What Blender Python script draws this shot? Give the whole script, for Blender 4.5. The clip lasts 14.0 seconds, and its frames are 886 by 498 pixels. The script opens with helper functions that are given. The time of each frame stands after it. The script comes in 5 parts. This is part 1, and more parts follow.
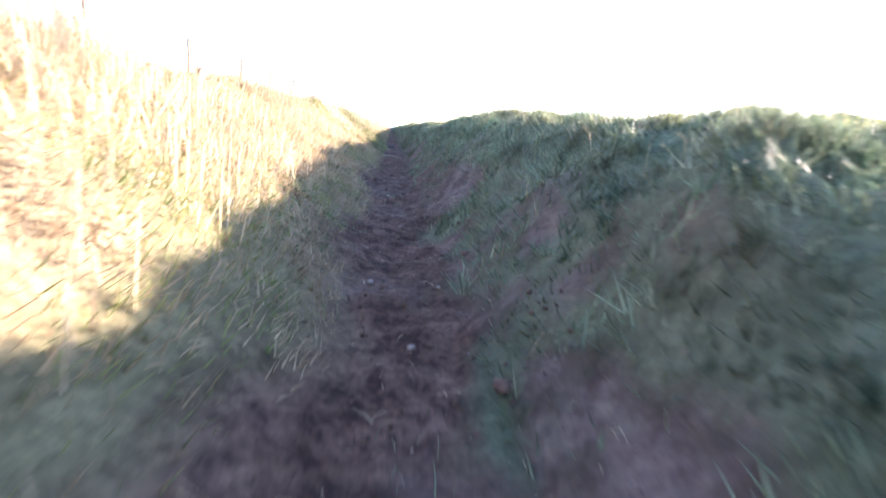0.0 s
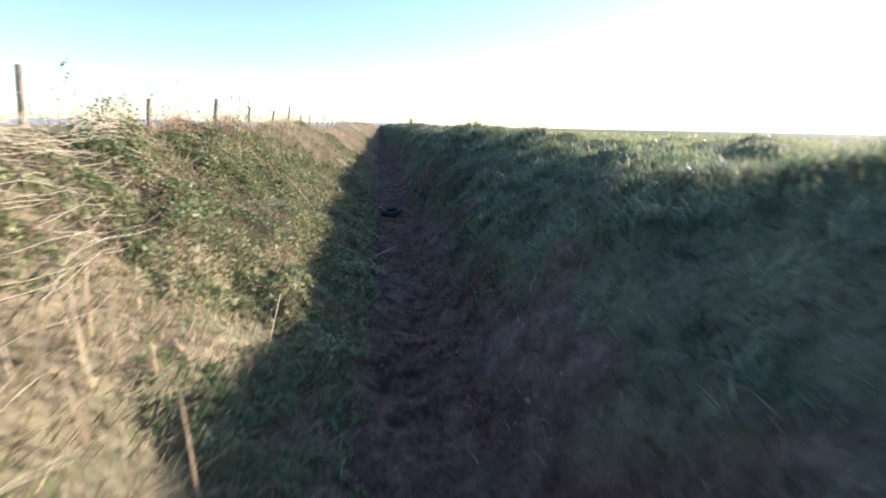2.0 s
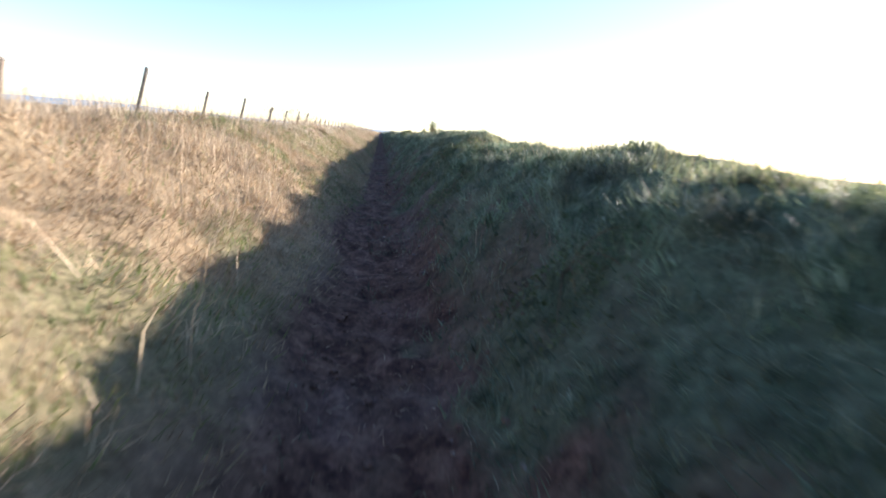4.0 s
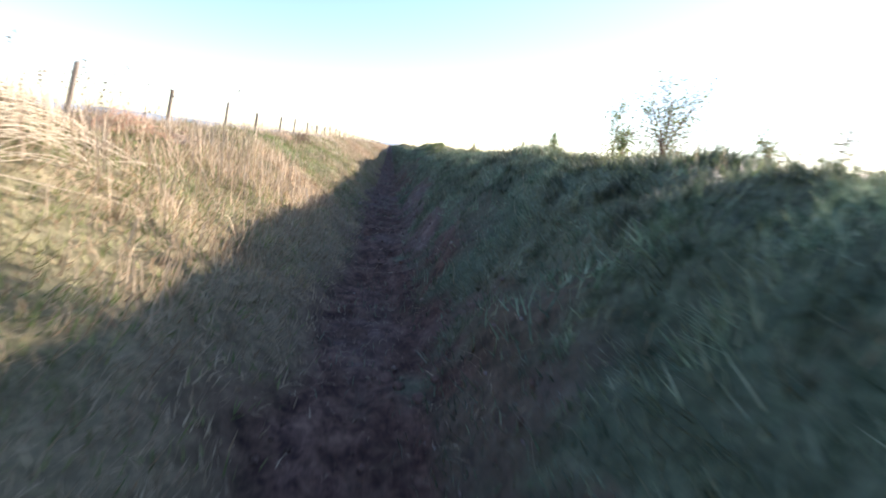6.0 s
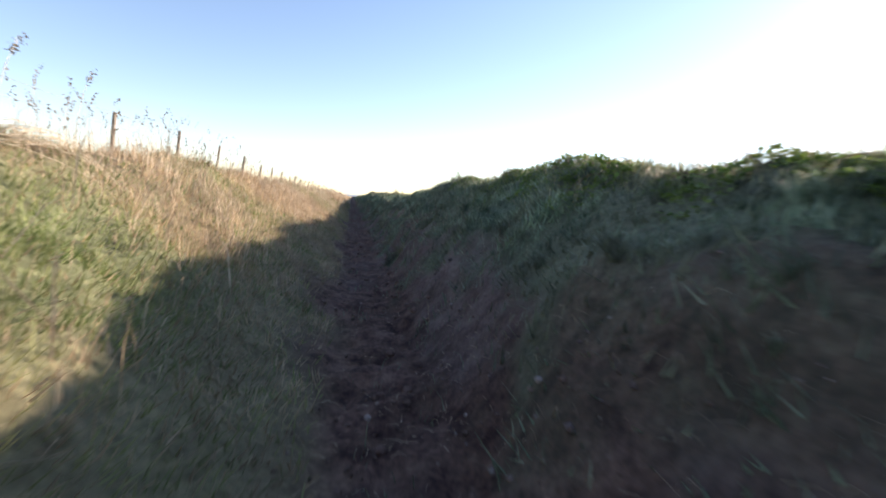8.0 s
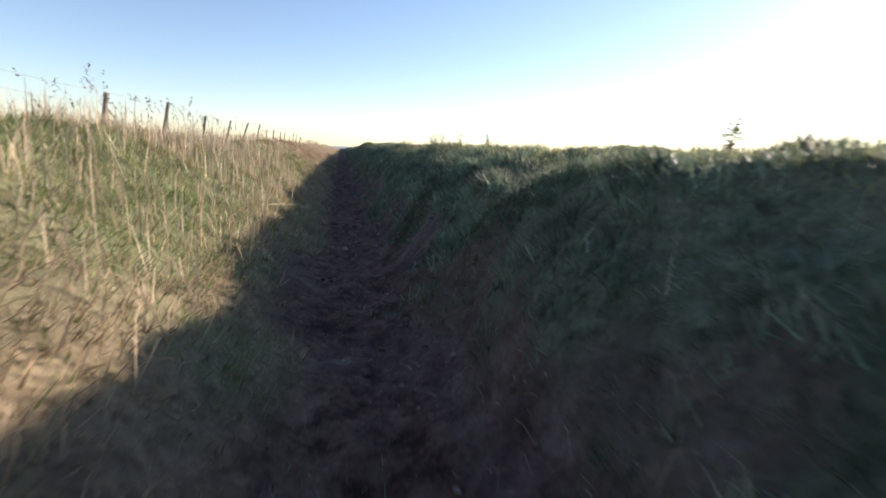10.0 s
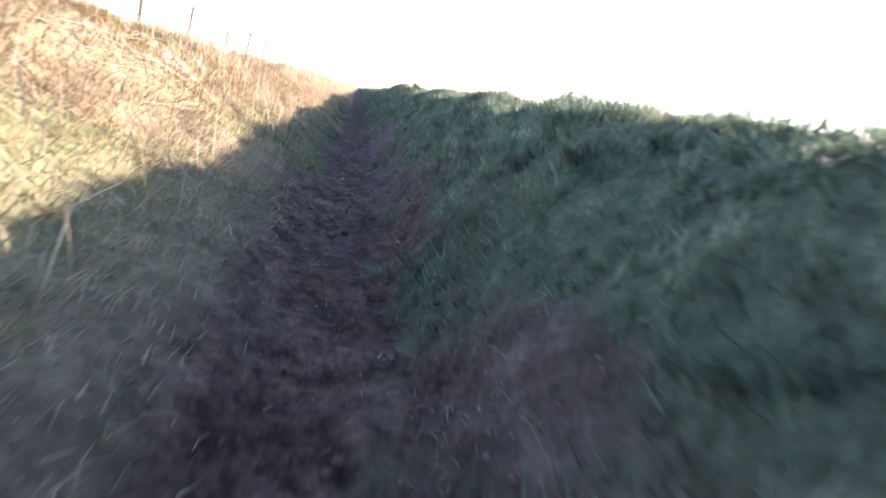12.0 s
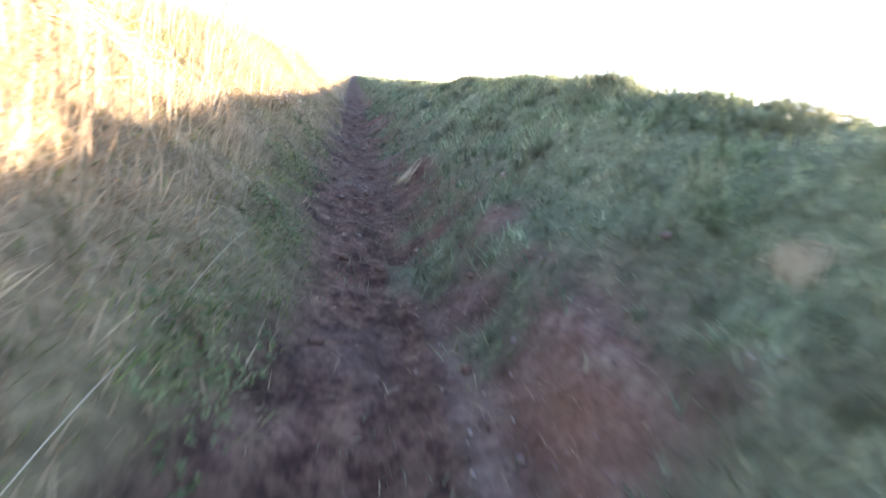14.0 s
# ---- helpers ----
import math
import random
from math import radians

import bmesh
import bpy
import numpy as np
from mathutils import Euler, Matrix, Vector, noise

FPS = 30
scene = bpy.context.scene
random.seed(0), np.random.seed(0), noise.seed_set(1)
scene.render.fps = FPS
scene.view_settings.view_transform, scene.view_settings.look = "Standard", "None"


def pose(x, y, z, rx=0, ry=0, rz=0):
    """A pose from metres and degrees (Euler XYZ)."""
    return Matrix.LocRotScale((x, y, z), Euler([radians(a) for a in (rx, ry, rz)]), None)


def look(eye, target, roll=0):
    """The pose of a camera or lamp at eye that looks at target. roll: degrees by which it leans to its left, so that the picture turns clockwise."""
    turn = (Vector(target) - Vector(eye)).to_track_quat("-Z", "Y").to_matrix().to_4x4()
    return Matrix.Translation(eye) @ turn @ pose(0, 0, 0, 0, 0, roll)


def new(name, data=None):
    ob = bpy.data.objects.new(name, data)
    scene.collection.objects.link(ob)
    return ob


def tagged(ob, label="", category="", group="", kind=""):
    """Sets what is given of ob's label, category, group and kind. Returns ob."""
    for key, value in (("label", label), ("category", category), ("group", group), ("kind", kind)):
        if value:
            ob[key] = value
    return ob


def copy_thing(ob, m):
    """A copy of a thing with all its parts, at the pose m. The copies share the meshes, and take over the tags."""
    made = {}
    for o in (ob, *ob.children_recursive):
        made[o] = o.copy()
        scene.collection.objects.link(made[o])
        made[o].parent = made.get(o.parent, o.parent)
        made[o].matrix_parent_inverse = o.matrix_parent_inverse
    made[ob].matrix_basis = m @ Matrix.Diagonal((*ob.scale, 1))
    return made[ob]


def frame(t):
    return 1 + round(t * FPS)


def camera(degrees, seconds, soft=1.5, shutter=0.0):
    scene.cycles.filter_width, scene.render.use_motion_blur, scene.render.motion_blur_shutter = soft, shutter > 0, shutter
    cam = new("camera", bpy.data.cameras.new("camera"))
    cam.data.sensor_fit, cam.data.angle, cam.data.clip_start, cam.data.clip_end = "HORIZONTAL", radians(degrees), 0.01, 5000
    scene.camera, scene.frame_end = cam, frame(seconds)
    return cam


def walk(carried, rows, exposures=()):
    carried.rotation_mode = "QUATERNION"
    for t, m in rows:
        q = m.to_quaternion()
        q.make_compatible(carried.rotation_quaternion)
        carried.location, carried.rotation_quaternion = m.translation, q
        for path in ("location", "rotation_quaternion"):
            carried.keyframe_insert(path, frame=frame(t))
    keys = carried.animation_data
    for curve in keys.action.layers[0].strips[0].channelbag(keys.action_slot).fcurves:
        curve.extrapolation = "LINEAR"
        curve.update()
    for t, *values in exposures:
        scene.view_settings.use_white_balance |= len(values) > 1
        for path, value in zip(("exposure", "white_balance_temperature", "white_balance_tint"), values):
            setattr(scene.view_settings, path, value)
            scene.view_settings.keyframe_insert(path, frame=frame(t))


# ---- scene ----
# ---------------------------------------------------------------- camera and its walk
cam = camera(90.0, 14.0, soft=1.8, shutter=0.12)
walk(cam, [
    (0, pose(-0.201, -14.366, 1.620, 75.45, -6.84, -6.49)),
    (0.5, pose(-0.087, -8.168, 2.062, 75.13, -5.21, -3.98)),
    (1, pose(-0.308, -1.663, 2.357, 74.29, -4.58, -4.65)),
    (1.5, pose(-0.383, 4.106, 2.642, 73.39, -2.09, -6.87)),
    (2, pose(-0.319, 10.389, 2.552, 74.41, -0.57, -7.78)),
    (2.5, pose(-0.102, 16.408, 2.625, 73.33, -3.09, -7.59)),
    (5, pose(0.053, 49.708, 2.200, 77.30, -6.55, -7.20)),
    (5.5, pose(0.193, 55.721, 2.308, 77.16, -8.51, -5.61)),
    (6, pose(0.086, 62.003, 2.325, 77.54, -6.55, -6.67)),
    (6.5, pose(-0.113, 68.273, 2.176, 78.64, -6.47, -7.81)),
    (7, pose(-0.275, 74.369, 2.010, 79.82, -3.56, -9.46)),
    (7.5, pose(-0.220, 80.449, 1.849, 82.42, -2.99, -10.70)),
    (8, pose(-0.307, 86.347, 1.861, 84.14, -4.38, -11.55)),
    (10.5, pose(0.027, 113.967, 2.246, 74.92, -2.64, -12.82)),
    (11, pose(0.327, 119.811, 2.378, 72.92, -10.47, -9.06)),
    (11.5, pose(0.267, 127.180, 2.298, 72.44, -11.34, -8.97)),
    (12, pose(-0.002, 133.867, 2.044, 72.10, -11.56, -10.34)),
    (12.5, pose(-0.148, 140.211, 1.853, 72.44, -5.26, -15.12)),
    (13, pose(-0.234, 146.753, 1.877, 72.44, -4.05, -15.86)),
    (13.5, pose(-0.239, 154.045, 1.934, 72.15, -11.96, -12.08)),
    (14, pose(-0.407, 161.305, 1.963, 71.46, -15.23, -11.09)),
], exposures=[
    (0.0, 3.10, 6950, 24), (0.5, 2.75, 6550, 20), (1.0, 2.20, 6200, 17), (1.5, 1.60, 6200, 15), (2.0, 1.58, 6400, 16),
    (2.5, 1.36, 6550, 15), (5.0, 1.84, 6550, 20), (6.0, 1.84, 6650, 20), (7.0, 2.06, 6900, 19), (7.5, 1.83, 7000, 20),
    (8.0, 1.50, 7200, 21), (10.5, 1.07, 6800, 18), (11.0, 1.60, 6700, 17), (11.5, 1.97, 6650, 18), (12.0, 2.58, 6800, 20),
    (12.5, 3.62, 8300, 24), (13.0, 3.90, 8600, 23), (13.5, 3.70, 8500, 27), (14.0, 3.40, 8100, 23)])

# ---------------------------------------------------------------- sky and sun
SUN_AZ, SUN_EL = radians(68.0), radians(17.2)      # clockwise from +y, above the horizon
world = bpy.data.worlds.new("sky")
scene.world = world
world.use_nodes = True
wn = world.node_tree
wn.nodes.clear()
w_out = wn.nodes.new("ShaderNodeOutputWorld")
w_bg = wn.nodes.new("ShaderNodeBackground")
w_sky = wn.nodes.new("ShaderNodeTexSky")
w_sky.sky_type = "NISHITA"
w_sky.sun_disc = False
w_sky.sun_elevation, w_sky.sun_rotation = SUN_EL, SUN_AZ
w_sky.air_density, w_sky.dust_density, w_sky.ozone_density = 0.95, 0.2, 2.5
w_bg.inputs["Strength"].default_value = 0.11
wn.links.new(w_sky.outputs[0], w_bg.inputs[0])
wn.links.new(w_bg.outputs[0], w_out.inputs[0])

sun = new("sun", bpy.data.lights.new("sun", "SUN"))
sun.data.energy, sun.data.angle, sun.data.color = 4.35, radians(0.6), (1.0, 0.91, 0.80)
toward = Vector((math.sin(SUN_AZ) * math.cos(SUN_EL), math.cos(SUN_AZ) * math.cos(SUN_EL), math.sin(SUN_EL)))
sun.matrix_world = look(toward * 60, (0, 0, 0))

# ---------------------------------------------------------------- numbers of the place
POST_GAP = 3.3            # metres between fence posts
FENCE_X = -4.72
NEAR, FAR = -15.0, 190.0  # the stretch of ditch that the camera passes
rng = np.random.default_rng(7)

PROFILE_X = [-3000, -300, -40, -12, -6.5, -4.6, -4.0, -3.4, -2.6, -1.8, -1.1, -0.62, -0.38, 0.0, 0.42, 0.68, 0.92, 1.25,
             1.7, 2.3, 2.9, 3.5, 4.6, 8, 20, 60, 300, 3000]
PROFILE_Z = [-25, -1.5, 1.5, 2.02, 2.12, 2.1, 2.1, 1.93, 1.43, 0.92, 0.46, 0.13, 0.03, 0.0, 0.03, 0.12, 0.36, 0.82,
             1.30, 1.83, 2.18, 2.29, 2.27, 2.18, 1.95, 1.6, -4, -25]

# the rise and fall of the two bank tops along the ditch
RIM_Y = np.arange(-15, 199, 2.5)
RIM_Z = [-0.88, -0.69, -0.35, -0.20, -0.11, 0.12, 0.11, 0.21, 0.05, -0.15, 0.02, -0.10, -0.08, 0.00, -0.06, 0.08, 0.11, 0.09, 0.06, 0.04, 0.02, 0.02, 0.02, 0.01, -0.04, -0.13, -0.16, 0.18, 0.40, 0.28, 0.23, 0.18, 0.08, 0.22, 0.23, 0.20, 0.26, 0.00, -0.08, -0.09, -0.14, -0.11, 0.06, 0.24, 0.27, 0.22, 0.21, 0.22, 0.19, 0.09, -0.09, -0.29, -0.35, -0.14, -0.04, -0.12, 0.01, 0.02, 0.06, 0.19, 0.01, 0.01, 0.04, -0.03, 0.24, 0.27, 0.12, 0.20, 0.18, 0.11, 0.35, 0.51, 0.41, 0.54, 0.55, 0.50, 0.40, 0.28, 0.24, 0.23, 0.22, 0.18, 0.11, 0.08, 0.08, 0.08]
WEST_RIM_Y = np.arange(-16, 201, 4.0)
WEST_RIM_Z = [-0.06, -0.16, -0.19, -0.16, -0.10, 0.11, 0.13, 0.15, 0.13, 0.03, 0.11, 0.14, 0.04, 0.02, 0.01, 0.00, 0.00, 0.03, 0.00, -0.13, -0.01, -0.01, -0.03, -0.16, -0.07, 0.00, 0.04, 0.03, 0.11, 0.11, 0.03, -0.00, 0.01, -0.04, -0.20, -0.24, -0.12, -0.22, -0.14, -0.01, -0.05, -0.06, -0.12, -0.30, -0.19, -0.18, -0.20, -0.11, 0.02, 0.06, 0.02, 0.00, 0.02, 0.02, 0.02]
# how far the eastern crest stands out from its mean line
CREST_X = [-0.18, -0.28, -0.28, -0.11, 0.01, -0.04, 0.06, 0.13, 0.29, 0.37, 0.34, 0.12, -0.03, -0.03, -0.00, 0.01, 0.02, -0.06, -0.20, -0.03, 0.01, -0.04, -0.06, -0.02, 0.13, 0.11, 0.07, 0.17, 0.11, 0.02, 0.03, 0.04, -0.02, -0.06, -0.01, 0.02, 0.06, -0.03, -0.18, -0.14, -0.07, -0.05, -0.02, 0.09, 0.09, 0.05, -0.04, 0.01, 0.01, -0.02, -0.04, -0.03, -0.01, -0.00, -0.01]


def lattice(x, y, seed):
    """Smooth value noise in -1 to 1 on a unit lattice."""
    xi, yi = np.floor(x).astype(np.int64), np.floor(y).astype(np.int64)
    u, v = x - xi, y - yi
    u, v = u * u * (3 - 2 * u), v * v * (3 - 2 * v)

    def corner(a, b):
        h = (a * 374761393 + b * 668265263 + seed * 2246822519) & 0xFFFFFFFF
        h = ((h ^ (h >> 13)) * 1274126177) & 0xFFFFFFFF
        h = h ^ (h >> 16)
        return (h & 0xFFFF) / 32767.5 - 1.0

    low = corner(xi, yi) * (1 - u) + corner(xi + 1, yi) * u
    high = corner(xi, yi + 1) * (1 - u) + corner(xi + 1, yi + 1) * u
    return low * (1 - v) + high * v


def step(a, b, x):
    t = np.clip((x - a) / (b - a), 0, 1)
    return t * t * (3 - 2 * t)


# broken places at the foot of the eastern bank: centre x, y and reach across and along the ditch
SCARPS = ((0.9, -12.6, 0.3, 0.9), (1.0, -5.8, 0.42, 1.1), (0.66, 3.4, 0.25, 1.2), (0.98, 7.1, 0.48, 1.5), (1.0, 13.8, 0.42, 1.1), (0.84, 19.4, 0.28, 1.3), (1.5, 18.8, 0.18, 0.4),
          (0.95, 71.4, 0.38, 1.0), (1.1, 77.5, 0.45, 1.6), (1.15, 116.0, 0.38, 0.9), (1.15, 135.8, 0.28, 0.7), (1.02, 149.6, 0.6, 2.7), (1.05, 163.2, 0.48, 0.8))


def scarp(x, y):
    """How far the foot of the eastern bank is broken away to bare clay."""
    bare = 0 * x * y
    for cx, cy, rx, ry in SCARPS:
        d = np.hypot((x - cx) / rx, (y - cy) / ry) + 0.3 * lattice(x * 2.6, y * 1.9, 38)
        bare = np.maximum(bare, 1 - step(0.75, 1.25, d))
    return bare


def gully(x, y):
    """Two washed-out channels that run down the eastern bank."""
    cut = np.exp(-((y - 150.6 - 0.12 * (x - 2.2)) / 0.40) ** 2) * (1 - step(2.4, 2.9, x)) + 1.5 * np.exp(-((y - 158.7 - 0.15 * (x - 2.2)) / 0.55) ** 2)
    return cut * step(0.9, 1.6, x) * (1 - 0.8 * step(2.3, 3.0, x)) * (1 - step(3.4, 4.6, x))


def bare_edge(y):
    """How far up the eastern bank the bare earth reaches (x)."""
    edge = 0.93 + 0.16 * lattice(y * 0.21, y * 0 + 3.5, 31) + 0.18 * lattice(y * 0.9, y * 0 + 1.5, 32)
    return edge


def clump(x, y, seed, scale=1.1):
    return 0.5 + 0.5 * lattice(x * scale, y * scale, seed)


# how bare the thin patches low on the eastern bank are, along the ditch
THIN_Y = (-15, 8, 14, 26, 45, 64, 70, 78, 84, 96, 102, 120, 126, 139, 143, 160, 166)
THIN = (0.35, 0.35, 0.7, 0.7, 0.55, 0.7, 0.35, 0.2, 0.65, 0.65, 0.75, 0.5, 0.35, 0.35, 0.65, 0.65, 0.25)


def turf(x, y):
    """How much grass covers the ground: 0 on the trodden floor and the bare earth of the banks, 1 where it is thick."""
    west = step(0.35, 1.35, -x + 0.45 * lattice(x * 1.4, y * 0.8, 33))
    east = step(-0.3, 0.5, x - bare_edge(y) + 0.45 * lattice(x * 1.3 + 5, y * 0.9, 34) + 0.5 * lattice(x * 2.4, y * 2.0, 36) + 0.28 * lattice(x * 5.1, y * 4.3, 35))
    east = np.maximum(east, step(1.2, 1.65, x + 0.25 * lattice(x * 2.0, y * 1.6, 37)))
    thin = step(0.50, 0.68, clump(x, y, 97, 1.3) + 0.22 * lattice(x * 3.1, y * 2.7, 98)) * (1 - step(1.6, 2.2, x + 0.3 * lattice(y * 0.5, x * 0.6, 99)))
    east = east * (1 - np.interp(y, THIN_Y, THIN) * thin) * (1 - np.clip(1.2 * gully(x, y), 0, 0.9)) * (1 - 0.92 * scarp(x, y))
    return np.where(x < 0, west, east)


def green_zone(x, y):
    """Where the west bank is green rather than dry."""
    calm = 0.25 + 0.3 * step(26, 34, y)
    zone = calm * step(0.48, 0.66, clump(x, y, 90, 0.33) + 0.15 * lattice(x * 1.1, y * 0.9, 91))
    for a, c, much in ((1, 15, 0.5), (47, 59, 0.6), (64, 73, 0.55), (73, 94, 0.95), (110, 133, 1.0), (133, 140, 0.2), (141, 156, 0.4), (154, 176, 0.2)):
        zone = np.maximum(zone, much * step(a, a + 3, y) * (1 - step(c - 3, c, y)) * step(0.25 - 0.2 * (much > 0.9), 0.6 - 0.2 * (much > 0.9), clump(x, y, 92, 0.8)))
    foot = (0.5 - 0.35 * step(54, 57, y) * (1 - step(73, 77, y))) * step(0.42, 0.62, clump(x, y, 93, 0.9) + 0.2 * lattice(x * 2.4, y * 2.1, 94)) * step(0.5, 0.9, -x) * (1 - step(1.5, 2.3, -x + 0.5 * lattice(y * 0.35, y * 0 + 4.5, 95)))
    foot = foot * (1 - 0.6 * step(150, 154, y)) * (1 - 0.7 * step(126, 130, y) * (1 - step(138, 141, y))) * (1 - 0.6 * step(44, 48, y) * (1 - step(56, 59, y)))
    brow = 0.6 * step(154, 158, y) * step(2.3, 3.0, -x) * step(0.3, 0.6, clump(x, y, 96, 0.7))
    foot = np.maximum(foot, brow)
    return np.maximum(foot, zone * np.where((y > 140) & (y < 175), 1 - 0.85 * step(0.95, 1.5, -x), np.maximum(0.35 + 0.65 * step(1.2, 2.2, -x), 0.45 * step(63, 66, y) * (1 - step(78, 84, y)))))


def height(x, y):
    """Height of the ground."""
    x, y = np.asarray(x, float), np.asarray(y, float)
    crest = np.interp(y, WEST_RIM_Y, CREST_X) * step(1.2, 3.3, x) * (1 - step(4.5, 9, x))
    bank = step(0.5, 1.2, np.abs(x)) * (1 - step(5, 9, np.abs(x)))
    shift = 0.10 * lattice(y * 0.12, y * 0 + 9.5, 5) * (1 - step(4, 6, np.abs(x)))
    z = np.interp(x + shift - crest, PROFILE_X, PROFILE_Z)
    lumps = 0.14 * lattice(x * 0.55, y * 0.42, 11) + 0.13 * lattice(x * 1.7, y * 1.4, 12) + 0.055 * lattice(x * 4, y * 3.4, 13)
    tussock = 0.19 * step(-0.3, 0.7, lattice(x * 1.9, y * 1.9, 55)) * step(1.0, 1.5, x) * (1 - step(2.2, 2.9, x))
    z = z + bank * (lumps + tussock)
    floor_w = 1 - step(0.45, 0.95, np.abs(x - 0.08))
    tread = 0.04 * np.sin(y * 9.5 + 4.0 * lattice(y * 0.8, x * 0.7, 14) + 1.5 * lattice(x * 2.0, y * 1.1, 15)) * (0.5 + 0.5 * lattice(y * 0.5, x, 16))
    z = z + floor_w * (tread + 0.06 * lattice(x * 3.2, y * 3.0, 17) - 0.05 * step(0.15, 0.6, lattice(x * 4.2, y * 3.1, 21)) + 0.028 * lattice(x * 8, y * 7, 18))
    rim = np.exp(-((x - crest - 3.3) / 1.1) ** 2)
    swell = np.interp(y, RIM_Y, RIM_Z)
    z = z - 0.22 * gully(x, y) + 0.22 * rim * np.exp(-((y - 161.4) / 1.1) ** 2)
    z = z + rim * (0.13 * lattice(y * 0.16, y * 0 + 2.5, 19) + swell)
    left_rim = np.exp(-((x + 3.9) / 0.8) ** 2)
    z = z + left_rim * (np.interp(y, WEST_RIM_Y, WEST_RIM_Z) + 0.06 + 0.14 * lattice(y * 0.3, y * 0 + 7.5, 20) + 0.17 * step(11, 16, y) * (1 - step(27, 34, y)) + 0.16 * step(128, 136, y) * (1 - step(165, 175, y)))
    far = step(380, 480, y) + step(60, 120, -y)
    return np.where(np.abs(x) < 12, z * (1 - far) + 2.2 * far, z)


# ---------------------------------------------------------------- materials
def material(name):
    m = bpy.data.materials.new(name)
    m.use_nodes = True
    nt = m.node_tree
    nt.nodes.clear()
    out = nt.nodes.new("ShaderNodeOutputMaterial")
    return m, nt, out


def ramp(nt, stops, source):
    r = nt.nodes.new("ShaderNodeValToRGB")
    els = r.color_ramp.elements
    while len(els) < len(stops):
        els.new(0.5)
    for e, (p, c) in zip(els, stops):
        e.position, e.color = p, (*c, 1)
    nt.links.new(source, r.inputs[0])
    return r.outputs[0]


def noise_node(nt, scale, detail=4.0, rough=0.55, source=None):
    n = nt.nodes.new("ShaderNodeTexNoise")
    n.inputs["Scale"].default_value, n.inputs["Detail"].default_value, n.inputs["Roughness"].default_value = scale, detail, rough
    if source:
        nt.links.new(source, n.inputs["Vector"])
    return n.outputs[0]


def mix(nt, fac, a, b, mode="MIX"):
    m = nt.nodes.new("ShaderNodeMix")
    m.data_type, m.blend_type = "RGBA", mode
    for value, sock in ((fac, m.inputs[0]), (a, m.inputs[6]), (b, m.inputs[7])):
        if isinstance(value, (int, float)):
            sock.default_value = value
        elif isinstance(value, tuple):
            sock.default_value = (*value, 1)
        else:
            nt.links.new(value, sock)
    return m.outputs[2]


def place(nt):
    return nt.nodes.new("ShaderNodeNewGeometry").outputs["Position"]


def leaf_material(name, shades, patch, patch_amount=0.5, thin=0.35, patch_scale=0.7, rough=0.6, mottle=0.0, gloss=0.3):
    """Thin plant matter: each blade or leaf has its own shade, patches of another colour run through the stand."""
    m, nt, out = material(name)
    geo = nt.nodes.new("ShaderNodeNewGeometry")
    lock = nt.nodes.new("ShaderNodeMapRange")
    lock.inputs[1].default_value, lock.inputs[2].default_value = 0.3, 0.7
    nt.links.new(noise_node(nt, 5.0, 3, 0.6, geo.outputs["Position"]), lock.inputs[0])
    shade = nt.nodes.new("ShaderNodeMix")
    shade.inputs[0].default_value = 0.62
    nt.links.new(geo.outputs["Random Per Island"], shade.inputs[2])
    nt.links.new(lock.outputs[0], shade.inputs[3])
    own = ramp(nt, [(0.12 + 0.76 * i / (len(shades) - 1), c) for i, c in enumerate(shades)], shade.outputs[0])
    where = ramp(nt, [(0.42, (0, 0, 0)), (0.62, (patch_amount,) * 3)], noise_node(nt, patch_scale, 3, 0.6, geo.outputs["Position"]))
    colour = mix(nt, where, own, patch)
    if mottle:
        lo, hi = 1 - mottle, 1 + 0.7 * mottle
        stand = ramp(nt, [(0.36, (lo, lo, lo * 1.02)), (0.64, (hi, hi, hi * 0.96))], noise_node(nt, 1.7, 4, 0.6, geo.outputs["Position"]))
        colour = mix(nt, 1.0, colour, stand, "MULTIPLY")
    face = nt.nodes.new("ShaderNodeBsdfPrincipled")
    face.inputs["Roughness"].default_value = rough
    face.inputs["Specular IOR Level"].default_value = gloss
    nt.links.new(colour, face.inputs["Base Color"])
    glow = nt.nodes.new("ShaderNodeBsdfTranslucent")
    nt.links.new(colour, glow.inputs["Color"])
    both = nt.nodes.new("ShaderNodeMixShader")
    both.inputs[0].default_value = thin
    nt.links.new(face.outputs[0], both.inputs[1])
    nt.links.new(glow.outputs[0], both.inputs[2])
    nt.links.new(both.outputs[0], out.inputs[0])
    return m


